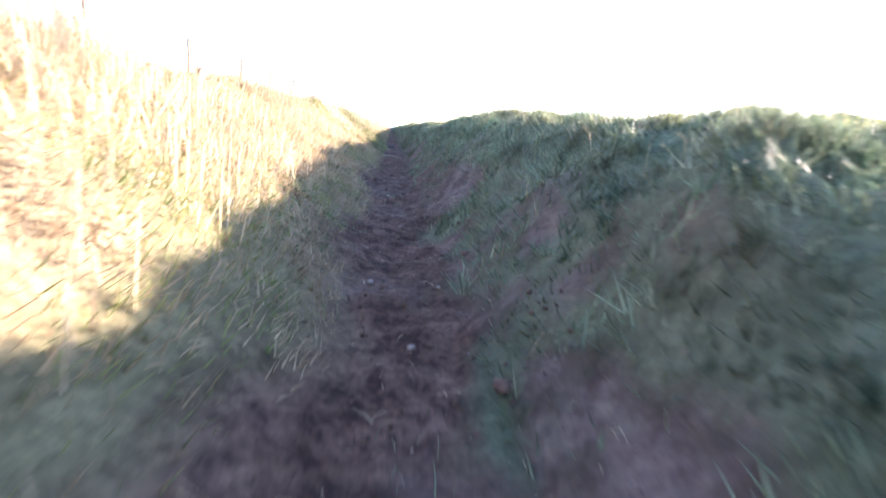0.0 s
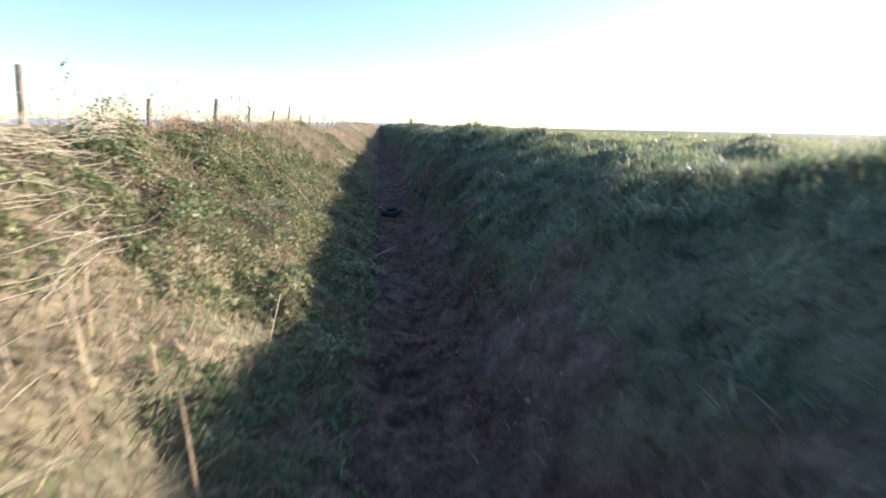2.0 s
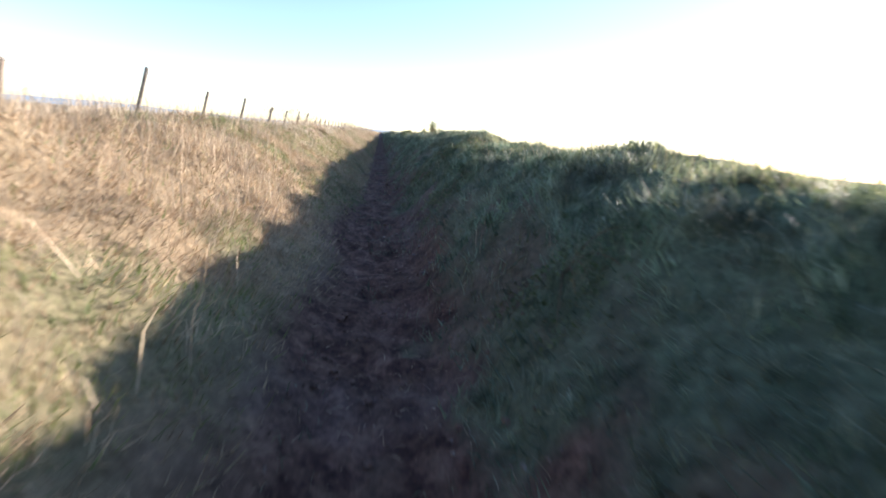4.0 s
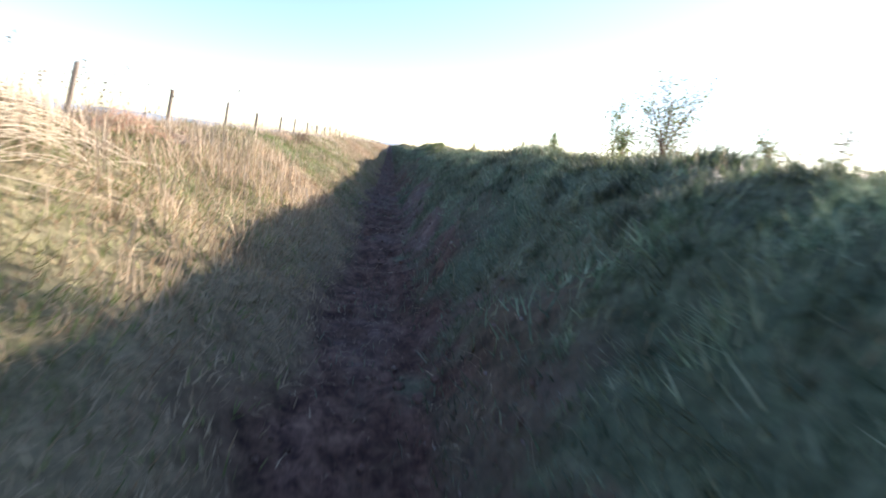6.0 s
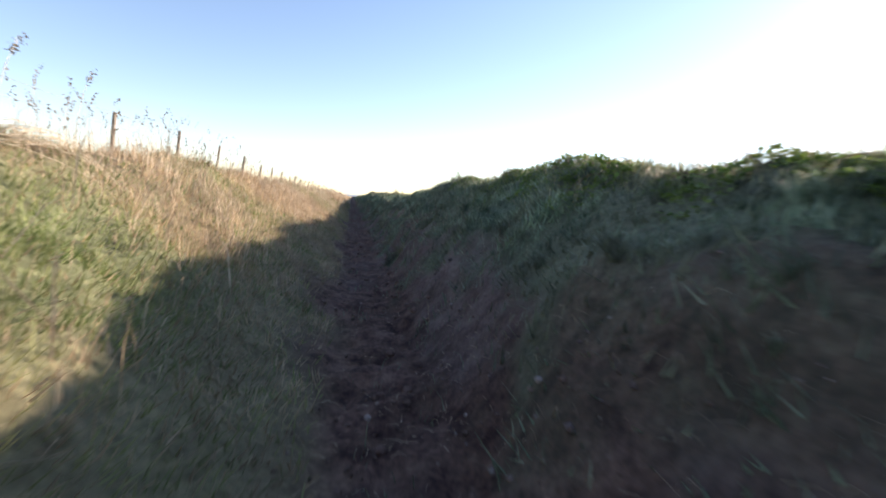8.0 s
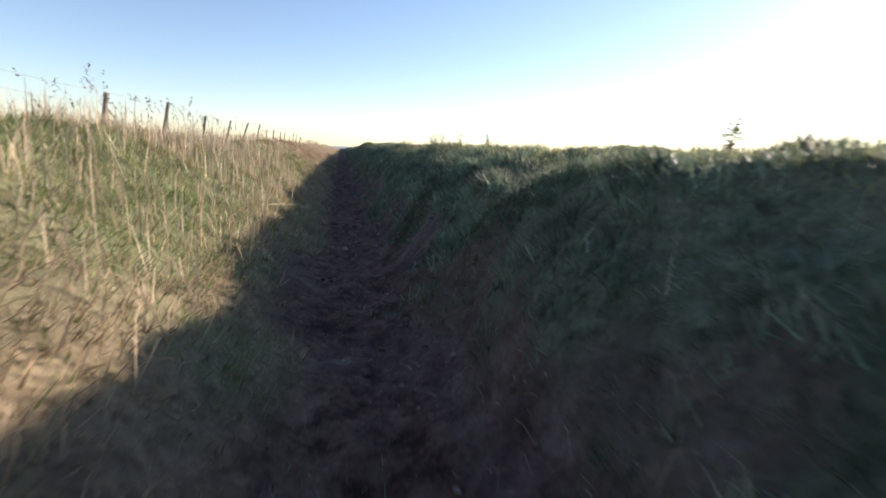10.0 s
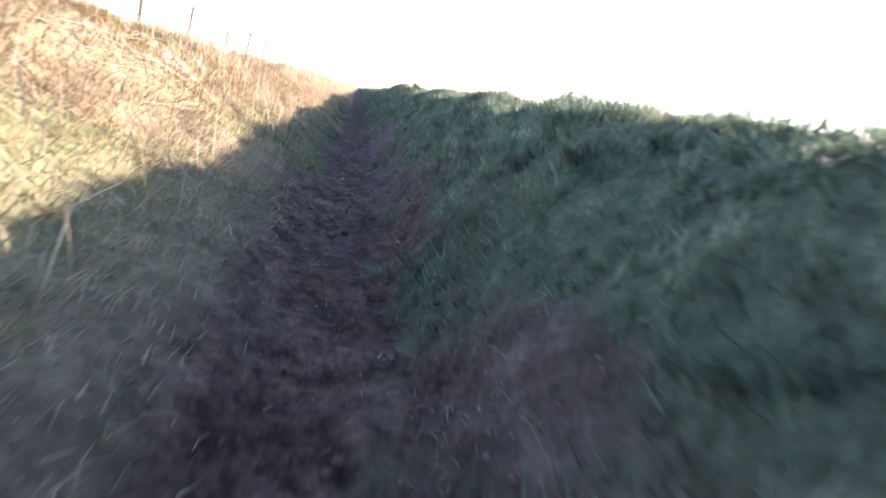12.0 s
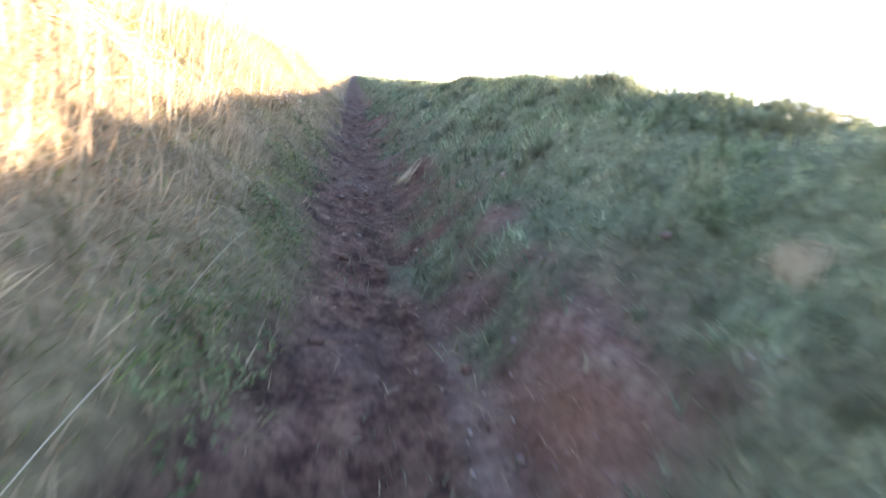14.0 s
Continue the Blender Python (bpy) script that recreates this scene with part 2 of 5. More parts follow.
def solid_material(name, stops, scale=6.0, rough=0.85, bump=0.3, bump_scale=30.0, metal=0.0, stretch=(1, 1, 1), spec=0.3):
    """A rough solid: noise through a colour ramp, a finer noise for relief."""
    m, nt, out = material(name)
    co = nt.nodes.new("ShaderNodeTexCoord")
    mp = nt.nodes.new("ShaderNodeMapping")
    mp.inputs["Scale"].default_value = stretch
    nt.links.new(co.outputs["Object"], mp.inputs[0])
    colour = ramp(nt, stops, noise_node(nt, scale, 5, 0.6, mp.outputs[0]))
    face = nt.nodes.new("ShaderNodeBsdfPrincipled")
    face.inputs["Roughness"].default_value, face.inputs["Metallic"].default_value = rough, metal
    face.inputs["Specular IOR Level"].default_value = spec
    nt.links.new(colour, face.inputs["Base Color"])
    b = nt.nodes.new("ShaderNodeBump")
    b.inputs["Strength"].default_value, b.inputs["Distance"].default_value = bump, 0.02
    nt.links.new(noise_node(nt, bump_scale, 4, 0.6, mp.outputs[0]), b.inputs["Height"])
    nt.links.new(b.outputs[0], face.inputs["Normal"])
    nt.links.new(face.outputs[0], out.inputs[0])
    return m


def ground_material():
    m, nt, out = material("ground_earth_and_turf")
    pos = place(nt)
    cover = nt.nodes.new("ShaderNodeAttribute")
    cover.attribute_name = "cover"
    dry = nt.nodes.new("ShaderNodeAttribute")
    dry.attribute_name = "dry"
    soil = ramp(nt, [(0.3, (0.060, 0.031, 0.025)), (0.5, (0.112, 0.060, 0.049)), (0.7, (0.178, 0.105, 0.088))], noise_node(nt, 1.6, 8, 0.62, pos))
    worn = ramp(nt, [(0.34, (0.42, 0.42, 0.44)), (0.5, (0.95, 0.95, 0.95)), (0.66, (1.5, 1.46, 1.42))], noise_node(nt, 4.5, 4, 0.65, pos))
    soil = mix(nt, 1.0, soil, worn, "MULTIPLY")
    clay_at = nt.nodes.new("ShaderNodeAttribute")
    clay_at.attribute_name = "clay"
    clay = ramp(nt, [(0.34, (0.058, 0.037, 0.033)), (0.5, (0.13, 0.089, 0.082)), (0.66, (0.235, 0.178, 0.163))], noise_node(nt, 2.6, 7, 0.66, pos))
    rust_at = nt.nodes.new("ShaderNodeAttribute")
    rust_at.attribute_name = "rust"
    clay = mix(nt, rust_at.outputs["Fac"], clay, (0.215, 0.108, 0.068))
    soil = mix(nt, clay_at.outputs["Fac"], soil, clay)
    grit = ramp(nt, [(0.3, (0.66, 0.66, 0.66)), (0.7, (1.25, 1.22, 1.2))], noise_node(nt, 18, 4, 0.65, pos))
    soil = mix(nt, 1.0, soil, grit, "MULTIPLY")
    turf = ramp(nt, [(0.3, (0.05, 0.076, 0.046)), (0.55, (0.10, 0.134, 0.088)), (0.75, (0.165, 0.19, 0.13))], noise_node(nt, 5, 6, 0.65, pos))
    thatch = ramp(nt, [(0.3, (0.185, 0.127, 0.078)), (0.55, (0.35, 0.254, 0.158)), (0.75, (0.51, 0.385, 0.25))], noise_node(nt, 7, 6, 0.65, pos))
    turf = mix(nt, dry.outputs["Fac"], turf, thatch)
    lush = nt.nodes.new("ShaderNodeAttribute")
    lush.attribute_name = "lush"
    meadow = ramp(nt, [(0.3, (0.085, 0.105, 0.055)), (0.55, (0.175, 0.195, 0.10)), (0.75, (0.29, 0.285, 0.16))], noise_node(nt, 6, 6, 0.65, pos))
    turf = mix(nt, lush.outputs["Fac"], turf, meadow)
    lay = nt.nodes.new("ShaderNodeMapping")
    lay.inputs["Scale"].default_value = (15, 28, 15)
    nt.links.new(pos, lay.inputs[0])
    strands = ramp(nt, [(0.3, (0.6, 0.6, 0.6)), (0.5, (1.0, 1.0, 1.0)), (0.68, (1.45, 1.45, 1.4))], noise_node(nt, 1.0, 5, 0.7, lay.outputs[0]))
    turf = mix(nt, 1.0, turf, strands, "MULTIPLY")
    ragged = nt.nodes.new("ShaderNodeMath")
    ragged.operation = "MULTIPLY_ADD"
    nt.links.new(noise_node(nt, 4.5, 5, 0.6, pos), ragged.inputs[0])
    ragged.inputs[1].default_value, ragged.inputs[2].default_value = 0.9, -0.45
    add = nt.nodes.new("ShaderNodeMath")
    add.operation, add.use_clamp = "ADD", True
    nt.links.new(cover.outputs["Fac"], add.inputs[0])
    nt.links.new(ragged.outputs[0], add.inputs[1])
    colour = mix(nt, add.outputs[0], soil, turf)
    face = nt.nodes.new("ShaderNodeBsdfPrincipled")
    face.inputs["Roughness"].default_value = 0.92
    face.inputs["Specular IOR Level"].default_value = 0.2
    nt.links.new(colour, face.inputs["Base Color"])
    b = nt.nodes.new("ShaderNodeBump")
    b.inputs["Strength"].default_value, b.inputs["Distance"].default_value = 0.8, 0.05
    nt.links.new(noise_node(nt, 14, 8, 0.7, pos), b.inputs["Height"])
    nt.links.new(b.outputs[0], face.inputs["Normal"])
    nt.links.new(face.outputs[0], out.inputs[0])
    return m


M_GROUND = ground_material()
M_STRAW = leaf_material("dry_straw", [(0.28, 0.20, 0.128), (0.50, 0.395, 0.27), (0.66, 0.56, 0.41), (0.42, 0.30, 0.195)], (0.37, 0.245, 0.16), 0.32, 0.3, 0.5, mottle=0.3)
M_THATCH = leaf_material("matted_dead_grass", [(0.26, 0.172, 0.108), (0.46, 0.335, 0.215), (0.62, 0.49, 0.335), (0.38, 0.255, 0.155)], (0.285, 0.205, 0.12), 0.5, 0.25, 0.8, mottle=0.35)
M_BANK_GREEN = leaf_material("bank_green_grass", [(0.075, 0.13, 0.04), (0.14, 0.205, 0.07), (0.23, 0.295, 0.105), (0.35, 0.365, 0.17)], (0.37, 0.33, 0.17), 0.5, 0.35, 0.8, mottle=0.35)
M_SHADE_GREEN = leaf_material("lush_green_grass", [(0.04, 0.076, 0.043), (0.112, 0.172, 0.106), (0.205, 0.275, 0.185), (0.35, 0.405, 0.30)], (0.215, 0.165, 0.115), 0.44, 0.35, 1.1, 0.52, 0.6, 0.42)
M_FIELD = leaf_material("field_grass", [(0.10, 0.15, 0.05), (0.19, 0.24, 0.09), (0.32, 0.35, 0.16), (0.48, 0.46, 0.26)], (0.44, 0.40, 0.23), 0.5, 0.5, 0.6, 0.45, gloss=0.5)
M_LEAF = leaf_material("bramble_leaves", [(0.06, 0.10, 0.045), (0.15, 0.20, 0.085), (0.29, 0.33, 0.145), (0.46, 0.45, 0.23)], (0.34, 0.29, 0.16), 0.42, 0.3, 1.6, 0.5)
# darker copy of the bramble leaves, with the bank's shade in the colour
M_SHADE_LEAF = leaf_material("dark_shade_leaves", [(0.035, 0.06, 0.03), (0.07, 0.11, 0.05), (0.12, 0.16, 0.075), (0.18, 0.21, 0.10)], (0.12, 0.11, 0.06), 0.4, 0.3, 1.6, 0.5)
M_BRIGHT_LEAF = leaf_material("young_green_leaves", [(0.07, 0.14, 0.03), (0.12, 0.20, 0.04), (0.18, 0.25, 0.06)], (0.20, 0.22, 0.08), 0.4, 0.45, 1.0, 0.5)
M_RUST_LEAF = leaf_material("withered_leaves", [(0.16, 0.07, 0.035), (0.26, 0.12, 0.055), (0.36, 0.2, 0.1)], (0.2, 0.1, 0.05), 0.5, 0.3, 2.0)
M_HEAD = leaf_material("seed_heads", [(0.10, 0.07, 0.045), (0.19, 0.14, 0.09), (0.27, 0.21, 0.14)], (0.14, 0.10, 0.06), 0.4, 0.3, 1.0)
M_PETAL = leaf_material("white_petals", [(0.70, 0.69, 0.63), (0.80, 0.79, 0.74)], (0.7, 0.68, 0.6), 0.2, 0.3, 3.0)
M_POST = solid_material("weathered_post_wood", [(0.3, (0.13, 0.10, 0.075)), (0.5, (0.25, 0.21, 0.165)), (0.75, (0.38, 0.33, 0.27))], 5, 0.85, 0.5, 18, stretch=(6, 6, 0.7))
M_WIRE = solid_material("galvanised_wire", [(0.3, (0.22, 0.22, 0.21)), (0.7, (0.42, 0.41, 0.40))], 40, 0.5, 0.1, 60, metal=0.8)
M_CANE = solid_material("woody_stem", [(0.3, (0.10, 0.06, 0.04)), (0.7, (0.22, 0.14, 0.09))], 12, 0.7, 0.3, 40)
M_PALE_STALK = solid_material("bleached_stalk", [(0.3, (0.42, 0.35, 0.24)), (0.7, (0.62, 0.55, 0.42))], 9, 0.7, 0.3, 40)
M_STONE = solid_material("field_stone", [(0.3, (0.20, 0.16, 0.14)), (0.55, (0.33, 0.27, 0.24)), (0.75, (0.45, 0.40, 0.36))], 7, 0.85, 0.5, 25)
M_CLOD = solid_material("dry_earth_clod", [(0.3, (0.10, 0.06, 0.048)), (0.6, (0.17, 0.105, 0.085)), (0.8, (0.24, 0.16, 0.13))], 9, 0.95, 0.8, 28)
M_SPOIL = solid_material("loose_red_earth", [(0.32, (0.12, 0.078, 0.052)), (0.5, (0.25, 0.175, 0.122)), (0.7, (0.42, 0.325, 0.235))], 7, 0.95, 1.0, 26)
M_CRUMB = leaf_material("earth_crumbs", [(0.035, 0.022, 0.018), (0.09, 0.055, 0.042), (0.16, 0.105, 0.085), (0.30, 0.24, 0.20)], (0.12, 0.08, 0.06), 0.3, 0.0, 2.0, 0.95)
M_RUBBER = solid_material("old_rubber", [(0.3, (0.012, 0.012, 0.013)), (0.7, (0.035, 0.033, 0.032))], 14, 0.65, 0.3, 50, spec=0.4)
M_LITTER = solid_material("white_plastic", [(0.3, (0.66, 0.66, 0.66)), (0.7, (0.80, 0.80, 0.79))], 10, 0.45, 0.2, 30)
# unlit hills: the distance haze is put into an even glowing colour
M_HILL, hill_nt, hill_out = material("haze_glow_hillside")
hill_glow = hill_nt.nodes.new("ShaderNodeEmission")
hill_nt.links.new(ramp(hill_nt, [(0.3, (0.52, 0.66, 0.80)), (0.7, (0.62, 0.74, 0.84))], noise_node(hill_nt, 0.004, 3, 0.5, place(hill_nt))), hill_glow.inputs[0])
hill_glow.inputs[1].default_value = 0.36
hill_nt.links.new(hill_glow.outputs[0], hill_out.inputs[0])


# ---------------------------------------------------------------- mesh helpers
def mesh_object(name, verts, faces_by_size, mat, parent=None):
    """One mesh object from arrays: verts (n, 3) and a list of face index arrays, each (m, k)."""
    me = bpy.data.meshes.new(name)
    verts = np.ascontiguousarray(verts, np.float32)
    me.vertices.add(len(verts))
    me.vertices.foreach_set("co", verts.ravel())
    loops = np.concatenate([f.ravel() for f in faces_by_size]).astype(np.int32)
    sizes = np.concatenate([np.full(len(f), f.shape[1], np.int32) for f in faces_by_size])
    starts = np.concatenate([[0], np.cumsum(sizes)[:-1]]).astype(np.int32)
    me.loops.add(len(loops))
    me.loops.foreach_set("vertex_index", loops)
    me.polygons.add(len(sizes))
    me.polygons.foreach_set("loop_start", starts)
    me.update(calc_edges=True)
    me.materials.append(mat)
    ob = new(name, me)
    if parent:
        ob.parent = parent
    return ob


def smooth(ob):
    ob.data.polygons.foreach_set("use_smooth", np.ones(len(ob.data.polygons), bool))
    return ob


def part(name, bm, mat, parent=None, label="", soft=True):
    me = bpy.data.meshes.new(name)
    bm.to_mesh(me)
    bm.free()
    me.materials.append(mat)
    ob = new(name, me)
    if parent:
        ob.parent = parent
    if soft:
        smooth(ob)
    if label:
        ob["label"] = label
    return ob


def thing(name, x, y, z, turn=0.0):
    e = new(name)
    e.empty_display_size = 0.1
    e.matrix_world = pose(x, y, z, 0, 0, turn)
    return e


def blades(name, x, y, tall, wide, bend_x, bend_y, mat, sink=0.02, parent=None, base=None):
    """A stand of grass: each blade is a tapered, bent strip rooted in the ground."""
    n = len(x)
    z = height(x, y) - sink if base is None else base
    turn = rng.uniform(0, math.tau, n)
    sx, sy = np.cos(turn) * wide / 2, np.sin(turn) * wide / 2
    v = np.empty((n, 5, 3), np.float32)
    mx, my, mz = x + bend_x * 0.32, y + bend_y * 0.32, z + tall * 0.6
    v[:, 0] = np.stack([x - sx, y - sy, z], 1)
    v[:, 1] = np.stack([x + sx, y + sy, z], 1)
    v[:, 2] = np.stack([mx + sx * 0.7, my + sy * 0.7, mz], 1)
    v[:, 3] = np.stack([mx - sx * 0.7, my - sy * 0.7, mz], 1)
    drop = np.clip(np.hypot(bend_x, bend_y) / np.maximum(tall, 0.01), 0, 2)
    v[:, 4] = np.stack([x + bend_x, y + bend_y, z + tall * (1 - 0.28 * drop)], 1)
    k = np.arange(n)[:, None] * 5
    return mesh_object(name, v.reshape(-1, 3), [k + np.array([[0, 1, 2, 3]]), k + np.array([[3, 2, 4]])], mat, parent)


def fuzz(name, x, y, tall, wide, bend_x, bend_y, mat, sink=0.015):
    """The short undergrowth of a sward: one small leaning spike a blade."""
    n = len(x)
    z = height(x, y) - sink
    turn = rng.uniform(0, math.tau, n)
    sx, sy = np.cos(turn) * wide / 2, np.sin(turn) * wide / 2
    v = np.empty((n, 3, 3), np.float32)
    v[:, 0] = np.stack([x - sx, y - sy, z], 1)
    v[:, 1] = np.stack([x + sx, y + sy, z], 1)
    v[:, 2] = np.stack([x + bend_x, y + bend_y, z + tall], 1)
    return mesh_object(name, v.reshape(-1, 3), [np.arange(n)[:, None] * 3 + np.array([[0, 1, 2]])], mat)


def tussocks(name, x, y, size, per, lean, mat):
    """Grass growing in tufts: the blades of a tuft spring from one root, arch outwards and hang over."""
    n = len(x) * per
    cx, cy, big, lean = np.repeat(x, per), np.repeat(y, per), np.repeat(size, per), np.repeat(lean * np.ones(len(x)), per)
    ang = rng.uniform(0, math.tau, n)
    root = 0.24 * big * np.sqrt(rng.random(n))
    rx, ry = cx + np.cos(ang) * root, cy + np.sin(ang) * root
    long = big * rng.uniform(0.55, 1.15, n)
    ang = ang + rng.normal(0, 0.5, n)
    out = long * rng.uniform(0.2, 0.75, n)
    bx, by = np.cos(ang) * out + lean * long * rng.uniform(0.5, 1.2, n), np.sin(ang) * out
    droop = rng.uniform(0.25, 0.75, n)
    wide = rng.uniform(0.006, 0.013, n)
    turn = ang + math.pi / 2 + rng.normal(0, 0.6, n)
    sx, sy = np.cos(turn) * wide / 2, np.sin(turn) * wide / 2
    z = height(rx, ry) - 0.02
    v = np.empty((n, 7, 3), np.float32)
    for k, (u, w) in enumerate(((0.0, 1.0), (0.4, 0.9), (0.75, 0.6))):
        px, py, pz = rx + bx * u ** 1.4, ry + by * u ** 1.4, z + long * (u - droop * u ** 2.4)
        v[:, 2 * k] = np.stack([px - sx * w, py - sy * w, pz], 1)
        v[:, 2 * k + 1] = np.stack([px + sx * w, py + sy * w, pz], 1)
    v[:, 6] = np.stack([rx + bx, ry + by, z + long * (1 - droop)], 1)
    k = np.arange(n)[:, None] * 7
    return mesh_object(name, v.reshape(-1, 3), [np.concatenate([k + np.array([[0, 1, 3, 2]]), k + np.array([[2, 3, 5, 4]])]), k + np.array([[4, 5, 6]])], mat)


def scatter(n, x0, x1, y0, y1, keep):
    """n random places in a stretch, kept by a 0 to 1 weight."""
    x, y = rng.uniform(x0, x1, n * 3), rng.uniform(y0, y1, n * 3)
    ok = rng.random(n * 3) < keep(x, y)
    return x[ok][:n], y[ok][:n]


def rod(bm, path, radii, sides=5):
    """A round bar along a path of points, into bm."""
    rings = []
    for i, p in enumerate(path):
        p = Vector(p)
        d = (Vector(path[min(i + 1, len(path) - 1)]) - Vector(path[max(i - 1, 0)])).normalized()
        a = d.orthogonal().normalized()
        b = d.cross(a)
        rings.append([bm.verts.new(p + (a * math.cos(k * math.tau / sides) + b * math.sin(k * math.tau / sides)) * radii[i]) for k in range(sides)])
    for r, q in zip(rings, rings[1:]):
        for k in range(sides):
            bm.faces.new((r[k], r[(k + 1) % sides], q[(k + 1) % sides], q[k]))
    bm.faces.new(rings[0][::-1])
    bm.faces.new(rings[-1])
    return rings


def rock(radius, seed, squash=0.7, rough=0.35, subdivisions=2):
    bm = bmesh.new()
    bmesh.ops.create_icosphere(bm, subdivisions=subdivisions, radius=radius)
    for v in bm.verts:
        k = noise.noise(v.co / radius * 1.1 + Vector((seed * 3.1, seed, 0))) + 0.5 * noise.noise(v.co / radius * 2.7 + Vector((seed, 0, seed * 2)))
        v.co *= 1 + rough * k
        v.co.z *= squash
    return bm


# ---------------------------------------------------------------- the ground
def build_ground():
    xs = np.concatenate([[-3000, -1500, -700, -300, -120, -60, -30, -18, -12, -9, -7.5, -6.5, -5.9, -5.5],
                         np.arange(-5.2, -0.99, 0.11), np.arange(-0.95, 1.5, 0.06), np.arange(1.55, 4.6, 0.11),
                         [4.8, 5.2, 5.7, 6.4, 7.4, 9, 12, 16, 22, 32, 60, 120, 300, 700, 1500, 3000]])
    ys = np.concatenate([[-3000, -1200, -500, -250, -120, -70, -45, -33, -27], np.arange(-24, 205, 0.21),
                         np.arange(205, 300, 0.5), np.arange(300, 480, 3.0), [500, 560, 650, 800, 1100, 1600, 2300, 3000, 4500]])
    gx, gy = np.meshgrid(xs, ys)
    gz = height(gx, gy)
    nx, ny = len(xs), len(ys)
    i = (np.arange(ny - 1)[:, None] * nx + np.arange(nx - 1)[None, :]).ravel()
    quads = np.stack([i, i + 1, i + nx + 1, i + nx], 1)
    ob = mesh_object("ground", np.stack([gx, gy, gz], -1).reshape(-1, 3), [quads], M_GROUND)
    smooth(ob)
    x, y = gx.ravel(), gy.ravel()
    cover = turf(x, y) * 0.9 + 0.05
    lush = np.where((x < -0.5) & (x > -5.5), green_zone(x, y), 0.7 * step(2.9, 3.6, x))
    dry = np.where(x < 0, 0.75, 0.10 + 0.12 * lattice(x * 0.6, y * 0.5, 40))
    clay = step(0.45, 0.75, x) * (1 - step(1.5, 2.1, x + 0.4 * lattice(x * 0, y * 0.8, 43))) * np.maximum(0.8 * step(-0.1, 0.5, lattice(x * 0.9, y * 0.45, 41)), scarp(x, y))
    clay = np.maximum(clay, 0.5 * step(0.3, 0.8, lattice(x * 1.1, y * 0.7, 42))) * (1 - 0.7 * np.clip(gully(x, y), 0, 1))
    rust = 0.9 * np.exp(-((x - 1.08) / 0.28) ** 2 - ((y - 163.1) / 0.5) ** 2) * (0.7 + 0.5 * lattice(x * 3.5, y * 3.0, 44))
    for key, values in (("rust", np.clip(rust, 0, 1)), ("cover", cover), ("dry", dry), ("clay", clay), ("lush", lush)):
        a = ob.data.attributes.new(key, "FLOAT", "POINT")
        a.data.foreach_set("value", values.astype(np.float32))
    return tagged(ob, "ditch of trodden red earth between grassy banks and fields", "ground", kind="structure")


build_ground()


def build_hills():
    bm = bmesh.new()
    last = None
    for k in range(90):
        x = -2600 + k * 58
        h = 14 + 16 * noise.noise(Vector((x * 0.0011, 3, 0))) + 5 * noise.noise(Vector((x * 0.006, 9, 0)))
        h = h * (1 - float(step(100, 900, np.array(x)))) - 30 * float(step(100, 900, np.array(x)))
        a, b, c = bm.verts.new((x, 2500, -40)), bm.verts.new((x, 2560, h)), bm.verts.new((x, 2900, -40))
        if last:
            bm.faces.new((last[0], a, b, last[1]))
            bm.faces.new((last[1], b, c, last[2]))
        last = (a, b, c)
    tagged(part("backdrop", bm, M_HILL), "low blue hills on the horizon, haze put into their glow", "hills", kind="structure")


build_hills()

# ---------------------------------------------------------------- fence
NUDGE = [0.08, -0.04, 0.03, 0.06, -0.21, 0.18, -0.12, 0.11, -0.09, -0.02, 0, 0.02, 0.01, 0, 0, 0, 0, 0.13, -0.06, 0.17, -0.16, 0.03, -0.12, 0.07, -0.08, 0.1, -0.09, 0.04, -0.03, -0.01, -0.02, 0.03, 0, 0, 0, 0, 0, 0.08, 0.06, 0.19, -0.01, -0.06, -0.05, -0.19, 0.03, -0.1, -0.07, -0.04, -0.02, -0, 0.02, -0.03, 0.04, 0.05, -0.01, 0.04, 0.04, 0.04]


# the stakes lean towards the ditch, some stretches more than others
LEAN_Y = [-6, 0, 4, 10, 16, 22, 55, 61, 67, 74, 80, 86, 92, 100, 112, 119, 125, 133, 139, 150]
LEAN = [-1, 1, 9, 15, 10, 10, 15, 13, 15, 10, 6, 4, 2, 5, 9, 12, 11, 19, 8, 9]


def post_mesh(seed, radius, tall):
    """A weathered round stake, 10-sided, checked and worn at the top."""
    r = random.Random(seed)
    bm = bmesh.new()
    rings = []
    for z, k in ((-0.5, 0.98), (0.0, 1.0), (tall * 0.45, 0.97), (tall * 0.9, 0.95), (tall - 0.015, 0.92), (tall, 0.74)):
        rings.append([bm.verts.new((math.cos(a) * radius * k * (1 + 0.06 * math.sin(3 * a + seed)), math.sin(a) * radius * k * (1 + 0.06 * math.cos(2 * a)),
                                    z + (r.uniform(-0.012, 0.012) if z > tall * 0.95 else 0))) for a in (j * math.tau / 10 for j in range(10))])
    for p, q in zip(rings, rings[1:]):
        for j in range(10):
            bm.faces.new((p[j], p[(j + 1) % 10], q[(j + 1) % 10], q[j]))
    bm.faces.new(rings[-1])
    me = bpy.data.meshes.new("post")
    bm.to_mesh(me)
    bm.free()
    me.materials.append(M_POST)
    return me


